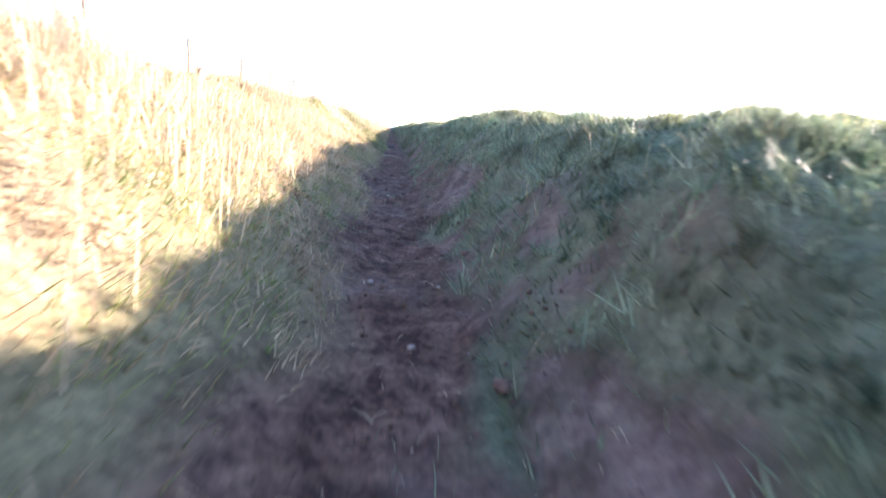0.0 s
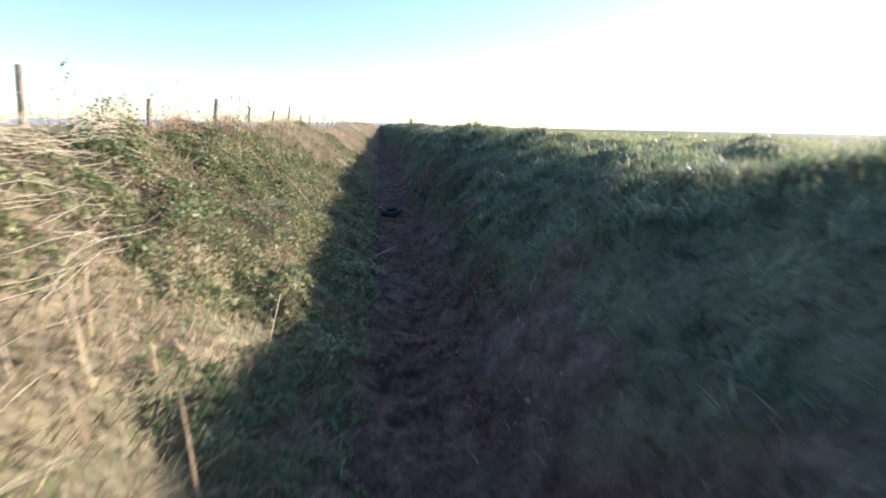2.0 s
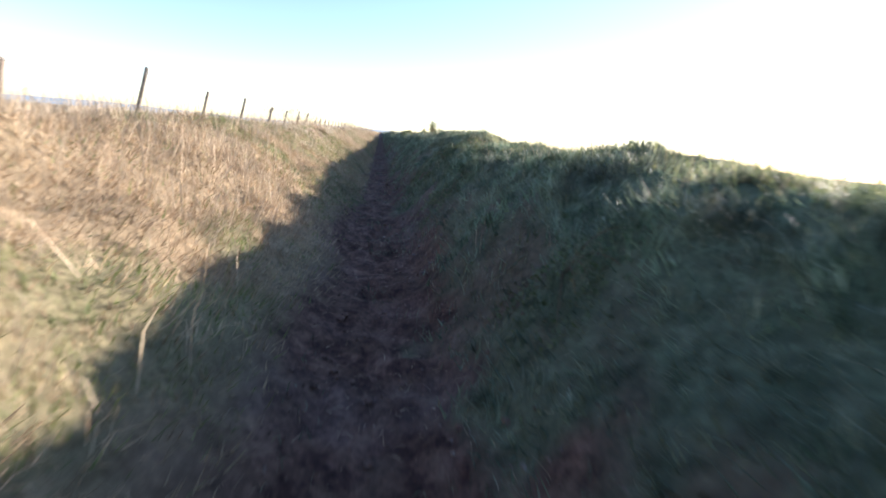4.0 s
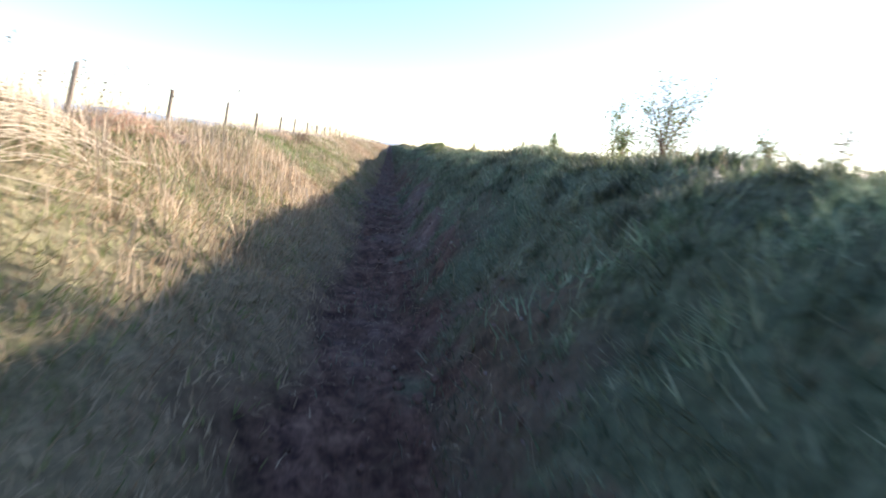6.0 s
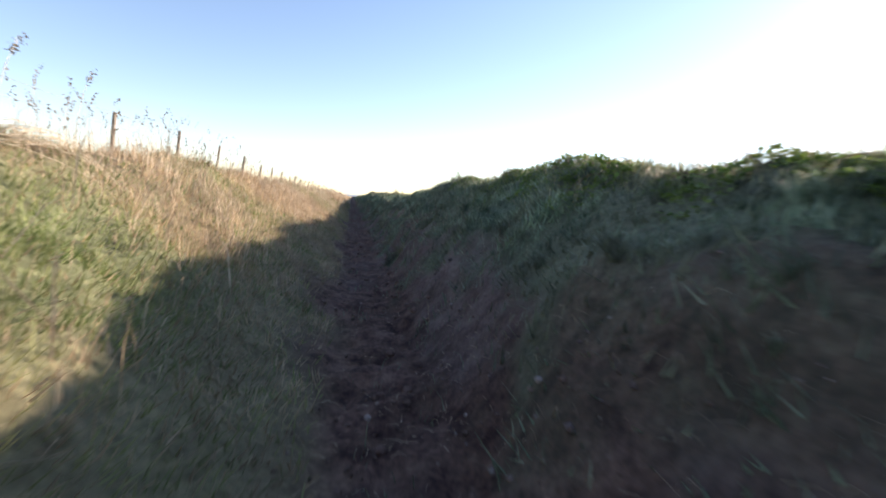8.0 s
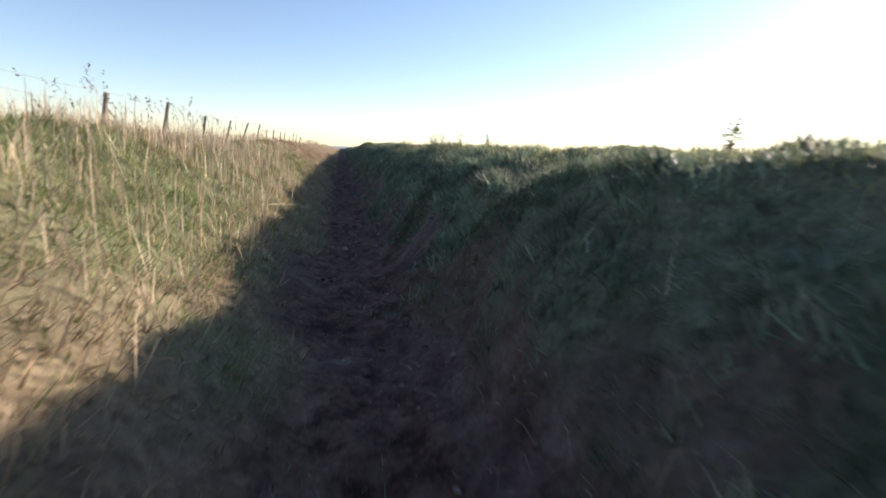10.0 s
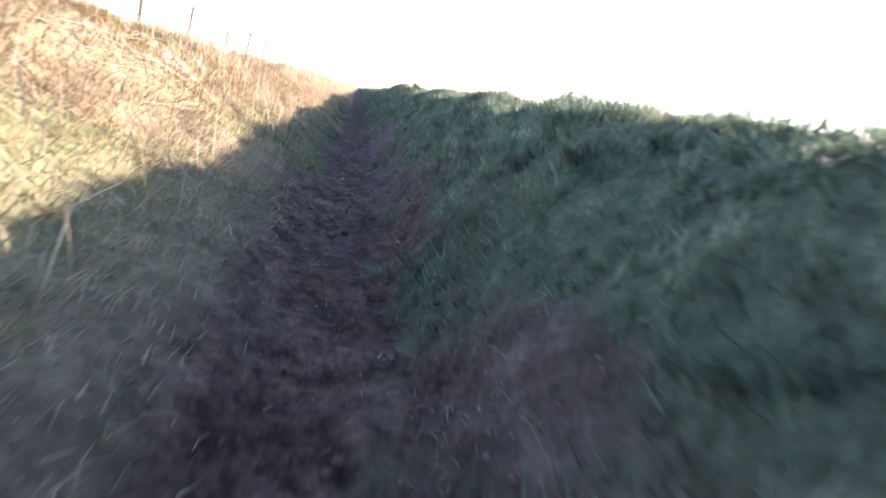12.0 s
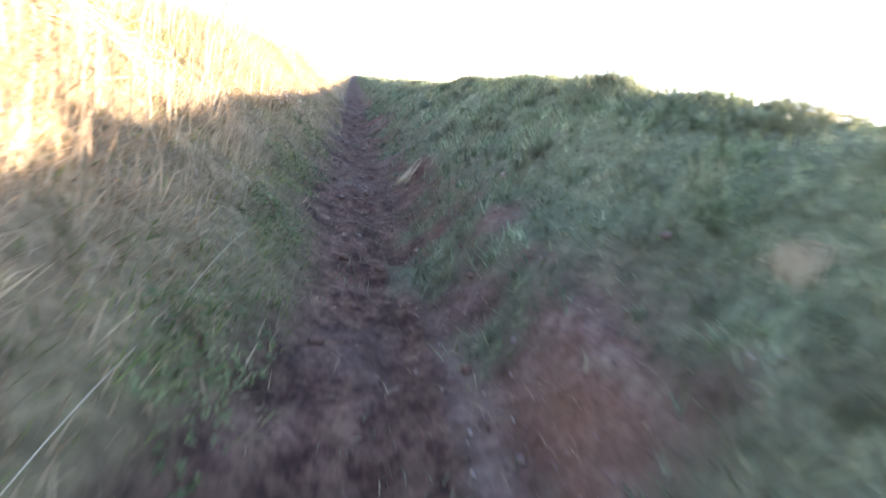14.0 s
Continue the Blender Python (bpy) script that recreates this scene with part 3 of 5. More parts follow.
def build_fence():
    r = random.Random(3)
    fence = thing("fence", FENCE_X, 0, 2.1)
    variants = [post_mesh(k, 0.036 + 0.005 * (k % 3), 0.89 + 0.04 * (k % 4)) for k in range(8)]
    tops = []
    for i in range(-5, 88):
        y = i * POST_GAP + (NUDGE[i] if 0 <= i < len(NUDGE) else r.uniform(-0.1, 0.1))
        x = FENCE_X + r.uniform(-0.06, 0.06)
        me = variants[r.randrange(8)]
        ob = new("post", me)
        ob.parent = fence
        z = float(height(x, y))
        ob.matrix_parent_inverse = Matrix.Translation((-FENCE_X, 0, -2.1))
        lean = float(np.interp(y, LEAN_Y, LEAN)) + r.uniform(-1.5, 1.5)
        ob.matrix_basis = pose(x, y, z, r.uniform(-2.5, 2.5), lean, 0)
        tops.append((x, y, z, lean))
    for level in (0.87, 0.64, 0.38):
        bm = bmesh.new()
        path, radii = [], []
        for (x, y, z, lean), nxt in zip(tops, tops[1:]):
            for u in (0.0, 0.5):
                px = x + (nxt[0] - x) * u + math.sin(radians(lean)) * level + 0.05
                pz = z + (nxt[2] - z) * u + level - (0.025 if u else 0.0)
                path.append((px - FENCE_X, y + (nxt[1] - y) * u, pz - 2.1))
                radii.append(0.0035)
        rod(bm, path, radii, 4)
        part("wire", bm, M_WIRE, fence, "slack galvanised fence wire")
    tagged(fence, "old stock fence of weathered stakes and slack wire", "fence")


build_fence()

# ---------------------------------------------------------------- grass of the banks
def comb(x, y, seed, scale=1.3, jitter=0.9):
    """A heading for each blade that neighbours share, so that the grass lies in locks."""
    return 3.6 * lattice(x * scale, y * scale, seed) + rng.normal(0, jitter, len(x))


def reedy(y):
    """Stretches of the west bank where tall reeds stand thick."""
    return sum(step(a, a + 2, y) * (1 - step(b - 2, b, y)) for a, b in ((-18, -6), (66, 74), (113, 127), (142, 150)))


def flattened(y):
    """Stretches of the west bank where the dead grass lies flat in a tangle."""
    return sum(m * step(a, a + 2, y) * (1 - step(b - 2, b, y)) for a, b, m in ((3, 22, 1.0), (50, 66, 0.8), (127, 143, 0.6)))


def withered(x, y):
    """Which blades on the higher part of the west bank have gone brown, which also dims the sunlit part."""
    share = 0.85 * step(126, 132, y) * (1 - step(152, 158, y)) * step(1.6, 2.4, -x + 0.6 * lattice(x * 0.8, y * 0.6, 83))
    return rng.random(len(x)) < share


# brown dead grass, its colour also kept low to dim the sunlit bank
M_BROWN_GRASS = leaf_material("brown_dead_grass_dimmed", [(0.17, 0.105, 0.062), (0.30, 0.20, 0.12), (0.42, 0.30, 0.185), (0.25, 0.155, 0.092)], (0.22, 0.17, 0.08), 0.4, 0.3, 0.8, mottle=0.3)


def build_grass():
    def stuff(ob, label):
        return tagged(ob, label, "grass", kind="stuff")

    # west bank: standing straw
    x, y = scatter(74000, -5.6, -1.0, NEAR, FAR, lambda a, b: (0.15 + 0.85 * step(0.35, 0.75, clump(a, b, 51, 0.7))) * step(0.9, 2.0, -a) * (1 - 0.88 * green_zone(a, b)))
    n = len(x)
    tall = rng.uniform(0.28, 0.62, n) * (0.7 + 0.5 * clump(x, y, 52, 0.5)) * (0.55 + 0.45 * step(1.0, 2.2, -x)) * (1 - 0.45 * step(3.3, 4.0, -x))
    ang, lay = comb(x, y, 65, 1.4, 1.0), rng.uniform(0.05, 0.95, n) * tall * (1 + 1.3 * flattened(y))
    tall = tall * (1 - 0.5 * flattened(y))
    w, bx, by = rng.uniform(0.007, 0.015, n), np.cos(ang) * lay + 0.08, np.sin(ang) * lay
    brown = withered(x, y)
    for pick, kind, mat, words in ((~brown, "straw_grass", M_STRAW, "tall straw-coloured dry grass on a sunlit bank"), (brown, "brown_straw_grass", M_BROWN_GRASS, "brown withered grass high on a sunlit bank, dimmed in colour")):
        stuff(blades(kind, x[pick], y[pick], tall[pick], w[pick], bx[pick], by[pick], mat), words)

    # undergrowth of both banks
    x, y = scatter(190000, -4.8, -0.5, NEAR, FAR, lambda a, b: turf(a, b) * (1 - 0.85 * green_zone(a, b)))
    n = len(x)
    ang, lay = comb(x, y, 68, 1.7, 0.8), rng.uniform(0.03, 0.14, n)
    w, bx, by = rng.uniform(0.012, 0.026, n), np.cos(ang) * lay + 0.03, np.sin(ang) * lay
    tall = rng.uniform(0.03, 0.16, n)
    brown = withered(x, y)
    for pick, kind, mat, words in ((~brown, "dead_undergrowth", M_THATCH, "short dead undergrowth on a bank"), (brown, "brown_dead_undergrowth", M_BROWN_GRASS, "brown withered grass high on a sunlit bank, dimmed in colour")):
        stuff(fuzz(kind, x[pick], y[pick], tall[pick], w[pick], bx[pick], by[pick], mat), words)
    x, y = scatter(110000, -4.9, -0.5, NEAR, FAR, lambda a, b: turf(a, b) * (0.06 + 0.94 * green_zone(a, b)))
    n = len(x)
    ang, lay = comb(x, y, 69, 1.7, 0.8), rng.uniform(0.03, 0.14, n)
    stuff(fuzz("green_undergrowth", x, y, rng.uniform(0.04, 0.16, n), rng.uniform(0.012, 0.024, n), np.cos(ang) * lay + 0.03, np.sin(ang) * lay, M_BANK_GREEN), "short green undergrowth on a bank")
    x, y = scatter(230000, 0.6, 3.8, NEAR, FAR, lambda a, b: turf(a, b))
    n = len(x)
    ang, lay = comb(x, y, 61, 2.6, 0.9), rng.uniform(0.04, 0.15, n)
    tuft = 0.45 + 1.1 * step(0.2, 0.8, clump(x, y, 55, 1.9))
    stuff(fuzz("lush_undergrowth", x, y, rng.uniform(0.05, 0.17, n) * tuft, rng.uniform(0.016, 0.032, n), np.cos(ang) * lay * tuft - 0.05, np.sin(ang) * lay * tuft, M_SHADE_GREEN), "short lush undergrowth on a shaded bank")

    # west bank: single tall stalks
    x, y = scatter(10500, -5.2, -1.3, NEAR, FAR, lambda a, b: np.maximum(0.6 * step(0.45, 0.8, clump(a, b, 64, 0.35)), reedy(b)) * (0.4 + 0.6 * step(2.2, 3.4, -a)) * (1 - 0.45 * green_zone(a, b)))
    n = len(x)
    tall = rng.uniform(0.4, 0.95, n) * (1 - 0.5 * step(3.0, 3.8, -x))
    ang, lay = rng.uniform(0, math.tau, n), np.where(rng.random(n) < 0.5, rng.uniform(0.03, 0.3, n), rng.uniform(0.5, 1.4, n)) * tall
    stuff(blades("tall_stalks", x, y, tall, rng.uniform(0.010, 0.021, n), np.cos(ang) * lay + 0.05, np.sin(ang) * lay, M_STRAW), "single tall bleached grass stalks")

    # west bank: thick stands of upright reeds
    x, y = scatter(6200, -4.2, -1.5, NEAR, FAR, lambda a, b: sum(step(p, p + 1.5, b) * (1 - step(q - 1.5, q, b)) for p, q in ((-17, -7), (11.5, 14), (66, 74), (83, 89), (112, 128), (158, 172))) * step(0.3, 0.7, clump(a, b, 71, 0.8)))
    n = len(x)
    tall = rng.uniform(0.45, 0.95, n) * (1 - 0.4 * step(3.2, 4.0, -x)) * (0.5 + 0.5 * step(1.5, 2.2, -x))
    ang, lay = rng.uniform(0, math.tau, n), rng.uniform(0.02, 0.25, n) * tall
    stuff(blades("reed_stand", x, y, tall, rng.uniform(0.012, 0.022, n), np.cos(ang) * lay + 0.04, np.sin(ang) * lay, M_STRAW), "stand of upright bleached reeds on a bank")

    # west bank: flattened thatch
    x, y = scatter(74000, -4.8, -0.5, NEAR, FAR, lambda a, b: turf(a, b) * (0.3 + 0.7 * clump(a, b, 53, 0.9)) * (1 - 0.6 * green_zone(a, b)))
    n = len(x)
    tall = rng.uniform(0.06, 0.22, n)
    ang, lay = comb(x, y, 62, 1.2, 0.7), rng.uniform(0.12, 0.42, n) * (0.45 + 0.55 * step(0.7, 1.8, -x))
    w, bx, by = rng.uniform(0.006, 0.013, n), np.cos(ang) * lay + 0.10, np.sin(ang) * lay
    brown = withered(x, y)
    for pick, kind, mat, words in ((~brown, "matted_grass", M_THATCH, "matted dead grass lying on a bank"), (brown, "brown_matted_grass", M_BROWN_GRASS, "brown withered grass high on a sunlit bank, dimmed in colour")):
        stuff(blades(kind, x[pick], y[pick], tall[pick], w[pick], bx[pick], by[pick], mat), words)

    # west bank: green tufts
    x, y = scatter(80000, -5.0, -0.5, NEAR, FAR, lambda a, b: (0.15 + 0.85 * turf(a, b)) * (0.10 + 0.90 * green_zone(a, b)) * (0.25 + 0.75 * step(0.3, 0.6, clump(a, b, 54, 1.1))))
    n = len(x)
    tall = rng.uniform(0.08, 0.26, n)
    ang, lay = comb(x, y, 63, 1.6, 0.8), rng.uniform(0.3, 1.0, n) * tall
    tall *= 0.6 + 0.4 * step(0.7, 1.8, -x)
    stuff(blades("green_grass", x, y, tall, rng.uniform(0.006, 0.013, n), np.cos(ang) * lay + 0.05, np.sin(ang) * lay, M_BANK_GREEN), "green and yellowing grass tufts on a bank")

    # east bank: tussocks of long grass that hang down the slope
    x, y = scatter(4700, 0.8, 3.75, NEAR, FAR, lambda a, b: turf(a, b) ** 1.5 * (0.5 + 0.5 * step(0.25, 0.6, clump(a, b, 55, 1.9))))
    size = rng.uniform(0.13, 0.30, len(x)) * (0.65 + 0.75 * step(1.2, 2.5, x) - 0.35 * step(2.7, 3.3, x)) * (0.75 + 0.5 * clump(x, y, 76, 0.5))
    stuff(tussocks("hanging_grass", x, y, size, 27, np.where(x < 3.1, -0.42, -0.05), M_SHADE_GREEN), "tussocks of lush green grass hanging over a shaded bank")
    x, y = scatter(10000, 0.6, 3.7, NEAR, FAR, lambda a, b: turf(a, b) * (0.2 + 0.8 * step(0.25, 0.6, clump(a, b, 55, 1.9))))
    n = len(x)
    tall = rng.uniform(0.10, 0.30, n)
    ang, lay = comb(x, y, 61, 2.6, 1.1), rng.uniform(0.4, 1.1, n) * tall
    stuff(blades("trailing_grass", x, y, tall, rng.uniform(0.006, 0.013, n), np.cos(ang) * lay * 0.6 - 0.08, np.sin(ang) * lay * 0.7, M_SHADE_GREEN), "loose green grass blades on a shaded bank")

    # east bank: dry wisps
    x, y = scatter(6500, 0.7, 4.2, NEAR, FAR, lambda a, b: step(0.3, 0.8, clump(a, b, 57, 0.6)) * (0.12 + 0.88 * turf(a, b)) * (0.3 + 0.7 * step(2.4, 3.2, a)))
    n = len(x)
    tall = rng.uniform(0.2, 0.5, n)
    ang, lay = rng.uniform(0, math.tau, n), rng.uniform(0.2, 0.9, n) * tall
    stuff(blades("dry_wisps", x, y, tall, rng.uniform(0.004, 0.008, n), np.cos(ang) * lay - 0.08, np.sin(ang) * lay, M_STRAW), "dry grass wisps among green grass")

    # thin dead stalks lying down the lower part of the shaded bank
    x, y = scatter(4200, 0.75, 2.4, NEAR, FAR, lambda a, b: (0.25 + 0.75 * step(0.4, 0.7, clump(a, b, 86, 0.7))) * (1 - 0.5 * turf(a, b)))
    n = len(x)
    ang, lay = rng.normal(-2.2, 0.7, n), rng.uniform(0.12, 0.42, n)
    stuff(blades("strewn_stalks", x, y, rng.uniform(0.03, 0.10, n), rng.uniform(0.004, 0.008, n), np.cos(ang) * lay * 0.6, np.sin(ang) * lay, M_STRAW, sink=0.0), "thin dead stalks strewn down a shaded bank")

    # straw and leaf bits trodden into the floor
    x, y = scatter(9000, -0.7, 1.1, NEAR, FAR, lambda a, b: 0.15 + 0.85 * step(0.5, 0.8, clump(a, b, 66, 0.9)))
    n = len(x)
    ang, lay = rng.uniform(0, math.tau, n), rng.uniform(0.05, 0.22, n)
    tagged(blades("straw_litter", x, y, rng.uniform(0.015, 0.05, n), rng.uniform(0.004, 0.010, n), np.cos(ang) * lay, np.sin(ang) * lay, M_STRAW, sink=0.004), "bits of dead straw trodden into the ditch floor", "straw", kind="stuff")

    # sparse tufts on the floor and its bare sides
    x, y = scatter(22000, -0.7, 1.9, NEAR, FAR, lambda a, b: np.where(a < 0.55, 0.5, 1.0) * step(0.52, 0.78, clump(a, b, 67, 1.5)) * (1 - 0.8 * scarp(a, b)))
    n = len(x)
    tall = rng.uniform(0.05, 0.2, n)
    ang, lay = rng.uniform(0, math.tau, n), rng.uniform(0.3, 1.0, n) * tall
    stuff(blades("sparse_tufts", x, y, tall, rng.uniform(0.006, 0.012, n), np.cos(ang) * lay, np.sin(ang) * lay, M_SHADE_GREEN), "sparse green tufts on bare earth")

    # pale grass along the crest, lit from behind
    x, y = scatter(15000, 2.75, 4.3, NEAR, FAR, lambda a, b: (0.3 + 0.7 * (step(0, 4, b) * (1 - step(28, 34, b)) + step(106, 110, b) * (1 - step(130, 136, b)))) * (0.3 + 0.7 * clump(a, b, 79, 1.3)))
    n = len(x)
    tall = rng.uniform(0.10, 0.30, n)
    ang, lay = comb(x, y, 80, 1.5, 0.9), rng.uniform(0.2, 0.9, n) * tall
    stuff(blades("crest_grass", x, y, tall, rng.uniform(0.005, 0.010, n), np.cos(ang) * lay - 0.03, np.sin(ang) * lay, M_FIELD), "pale green grass along the crest of a bank")

    # field edge above the east bank
    x, y = scatter(24000, 3.0, 9.0, NEAR, FAR, lambda a, b: (0.35 + 0.65 * clump(a, b, 58, 0.9)) * (1 - 0.8 * step(4.0, 9.5, a)))
    n = len(x)
    tall = rng.uniform(0.06, 0.22, n)
    ang, lay = rng.uniform(0, math.tau, n), rng.uniform(0.2, 0.9, n) * tall
    stuff(blades("field_grass", x, y, tall, rng.uniform(0.010, 0.020, n), np.cos(ang) * lay, np.sin(ang) * lay, M_FIELD), "short field grass lit from behind")

    x, y = scatter(92000, 2.7, 7.5, NEAR, FAR, lambda a, b: (0.4 + 0.6 * clump(a, b, 74, 1.5)) * (1 - 0.75 * step(3.6, 7.5, a)))
    n = len(x)
    ang, lay = comb(x, y, 75, 1.8, 0.9), rng.uniform(0.02, 0.12, n)
    stuff(fuzz("field_undergrowth", x, y, rng.uniform(0.05, 0.16, n), rng.uniform(0.012, 0.024, n), np.cos(ang) * lay, np.sin(ang) * lay, M_FIELD), "thick short grass along the field edge")

    # the fields further off
    x, y = scatter(13000, 9.0, 32.0, NEAR, FAR + 60, lambda a, b: 1 - 0.6 * step(10, 30, a))
    n = len(x)
    tall = rng.uniform(0.08, 0.26, n)
    stuff(blades("distant_field_grass", x, y, tall, rng.uniform(0.03, 0.06, n), rng.normal(0, 0.08, n), rng.normal(0, 0.08, n), M_FIELD), "field grass further from the ditch")

    # field beyond the fence
    x, y = scatter(13000, -9.0, -4.8, NEAR, FAR, lambda a, b: (0.2 + 0.8 * clump(a, b, 59, 0.7)) * (1 - 0.7 * step(5.5, 9.0, -a)))
    n = len(x)
    tall = rng.uniform(0.15, 0.5, n)
    ang, lay = rng.uniform(0, math.tau, n), rng.uniform(0.1, 0.6, n) * tall
    stuff(blades("rough_field_grass", x, y, tall, rng.uniform(0.010, 0.018, n), np.cos(ang) * lay, np.sin(ang) * lay, M_STRAW), "rough dry grass beyond the fence")

    # fine dead grass standing along the fence
    x, y = scatter(15000, -4.95, -3.9, NEAR, FAR, lambda a, b: 0.12 + 0.88 * np.maximum(step(0.35, 0.7, clump(a * 0, b, 77, 0.4)), step(4, 8, b) * (1 - step(28, 34, b))) * clump(a, b, 78, 2.2))
    n = len(x)
    tall = rng.uniform(0.25, 0.72, n) * (0.6 + 0.6 * clump(x * 0, y, 77, 0.4))
    ang, lay = rng.uniform(0, math.tau, n), rng.uniform(0.05, 0.7, n) * tall
    stuff(blades("fence_wisps", x, y, tall, rng.uniform(0.005, 0.010, n), np.cos(ang) * lay, np.sin(ang) * lay, M_STRAW), "fine pale dead grass standing along the fence")

    # the ditch further on
    x, y = scatter(34000, -5.0, 4.5, FAR, 400.0, lambda a, b: step(0.75, 1.3, np.abs(a - 0.1)) * (1 - 0.7 * step(220, 380, b)))
    n = len(x)
    tall = rng.uniform(0.15, 0.45, n)
    ang, lay = rng.uniform(0, math.tau, n), rng.uniform(0.2, 0.8, n) * tall
    west = x < 0
    stuff(blades("far_straw_grass", x[west], y[west], tall[west], 0.035, (np.cos(ang) * lay)[west], (np.sin(ang) * lay)[west], M_STRAW), "dry grass on the bank further along")
    east = ~west
    stuff(blades("far_green_grass", x[east], y[east], tall[east], 0.04, (np.cos(ang) * lay)[east] - 0.1, (np.sin(ang) * lay)[east], M_SHADE_GREEN), "green grass on the bank further along")


build_grass()


# ---------------------------------------------------------------- plants with a shape of their own
def leaf_cloud(name, centres, size, mat, parent, kind_stuff=True):
    """Many small folded leaves at the given places (local)."""
    n = len(centres)
    s = rng.uniform(0.6, 1.25, n)[:, None] * size
    a = rng.normal(size=(n, 3))
    a[:, 2] *= 0.45
    a /= np.linalg.norm(a, axis=1)[:, None]
    b = np.cross(a, rng.normal(size=(n, 3)) * 0.5 + np.array([0, 0, 1.0]))
    b /= np.linalg.norm(b, axis=1)[:, None] + 1e-9
    c = np.cross(a, b)
    v = np.empty((n, 4, 3), np.float32)
    v[:, 0] = centres - a * s * 0.5
    v[:, 1] = centres + b * s * 0.34 + c * s * 0.10
    v[:, 2] = centres + a * s * 0.5
    v[:, 3] = centres - b * s * 0.34 + c * s * 0.10
    k = np.arange(n)[:, None] * 4
    ob = mesh_object(name, v.reshape(-1, 3), [k + np.array([[0, 1, 2]]), k + np.array([[0, 2, 3]])], mat, parent)
    if kind_stuff:
        ob["kind"] = "stuff"
    return ob


def bramble(x, y, radius, tall, leaves, label, mat=None, size=0.06, canes=5, name="bramble_bush", stretch=1.15):
    """A low sprawling bush that follows the slope: arching canes under a broken dome of leaves."""
    z = float(height(x, y))
    e = thing(name, x, y, z)
    r = random.Random(int(x * 977 + y * 131))
    ang = rng.uniform(0, math.tau, leaves)
    d = np.sqrt(rng.random(leaves)) * radius * (1 + 0.25 * np.sin(3 * ang + x) + 0.15 * np.sin(5 * ang + y))
    lx, ly = np.cos(ang) * d, np.sin(ang) * d * stretch
    dome = tall * np.clip(1 - (d / (radius * 1.3)) ** 2, 0, 1) * (0.42 + 0.58 * lattice((x + lx) * 3.0, (y + ly) * 3.3, 70))
    lz = height(x + lx, y + ly) - z + dome * (1 - 0.45 * rng.random(leaves) ** 2) + 0.02
    leaf_cloud("leaves", np.stack([lx, ly, lz], 1), size, mat or M_LEAF, e)
    for _ in range(canes):
        a, run = r.uniform(0, math.tau), radius * r.uniform(0.6, 1.15)
        path = []
        for k in range(7):
            u = k / 6
            px, py = math.cos(a) * run * u, math.sin(a) * run * u
            g = float(height(x + px, y + py)) - z
            path.append((px, py, g + tall * (0.05 + 3.2 * u * (1 - u))))
        bm = bmesh.new()
        rod(bm, path, [0.006 - 0.0006 * k for k in range(7)], 4)
        part("cane", bm, M_CANE, e)
    return tagged(e, label, "bush")


def shrub(x, y, tall, wide, leaves, label, mat=None, size=0.045, name="shrub", stems=4, category="shrub"):
    """An upright young shrub: a few stems with side shoots and tiers of small leaves."""
    z = float(height(x, y)) - 0.03
    e = thing(name, x, y, z)
    r = random.Random(int(x * 311 + y * 717))
    spots = []
    for s in range(stems):
        a, out = r.uniform(0, math.tau), wide * r.uniform(0.08, 0.38)
        top = tall * r.uniform(0.7, 1.0)
        path = [(math.cos(a) * out * u * u + 0.01 * math.sin(9 * u + s), math.sin(a) * out * u * u, top * u) for u in (0, 0.25, 0.5, 0.75, 1.0)]
        bm = bmesh.new()
        trunk = rod(bm, path, [0.008, 0.007, 0.006, 0.004, 0.002], 5)
        for k in range(24):
            u = 0.12 + 0.86 * (k + r.random()) / 24
            b, run = r.uniform(0, math.tau), wide * 0.42 * (1.12 - u) * r.uniform(0.5, 1.2) + 0.03
            px, py, pz = math.cos(a) * out * u * u, math.sin(a) * out * u * u, top * u
            tip = (px + math.cos(b) * run, py + math.sin(b) * run, pz + run * 0.35)
            shoot = rod(bm, [(px, py, pz), tip], [0.003, 0.0012], 3)
            bm.faces.new((trunk[min(4, round(u * 4))][k % 5], shoot[0][0], shoot[0][1]))
            for _ in range(max(1, leaves // (stems * 24))):
                w = r.uniform(0.15, 1.15)
                spots.append((px + (tip[0] - px) * w + r.gauss(0, 0.035), py + (tip[1] - py) * w + r.gauss(0, 0.035), pz + (tip[2] - pz) * w + r.gauss(0, 0.035)))
        part("stem", bm, M_CANE, e)
    leaf_cloud("leaves", np.array(spots), size, mat or M_LEAF, e)
    return tagged(e, label, category)


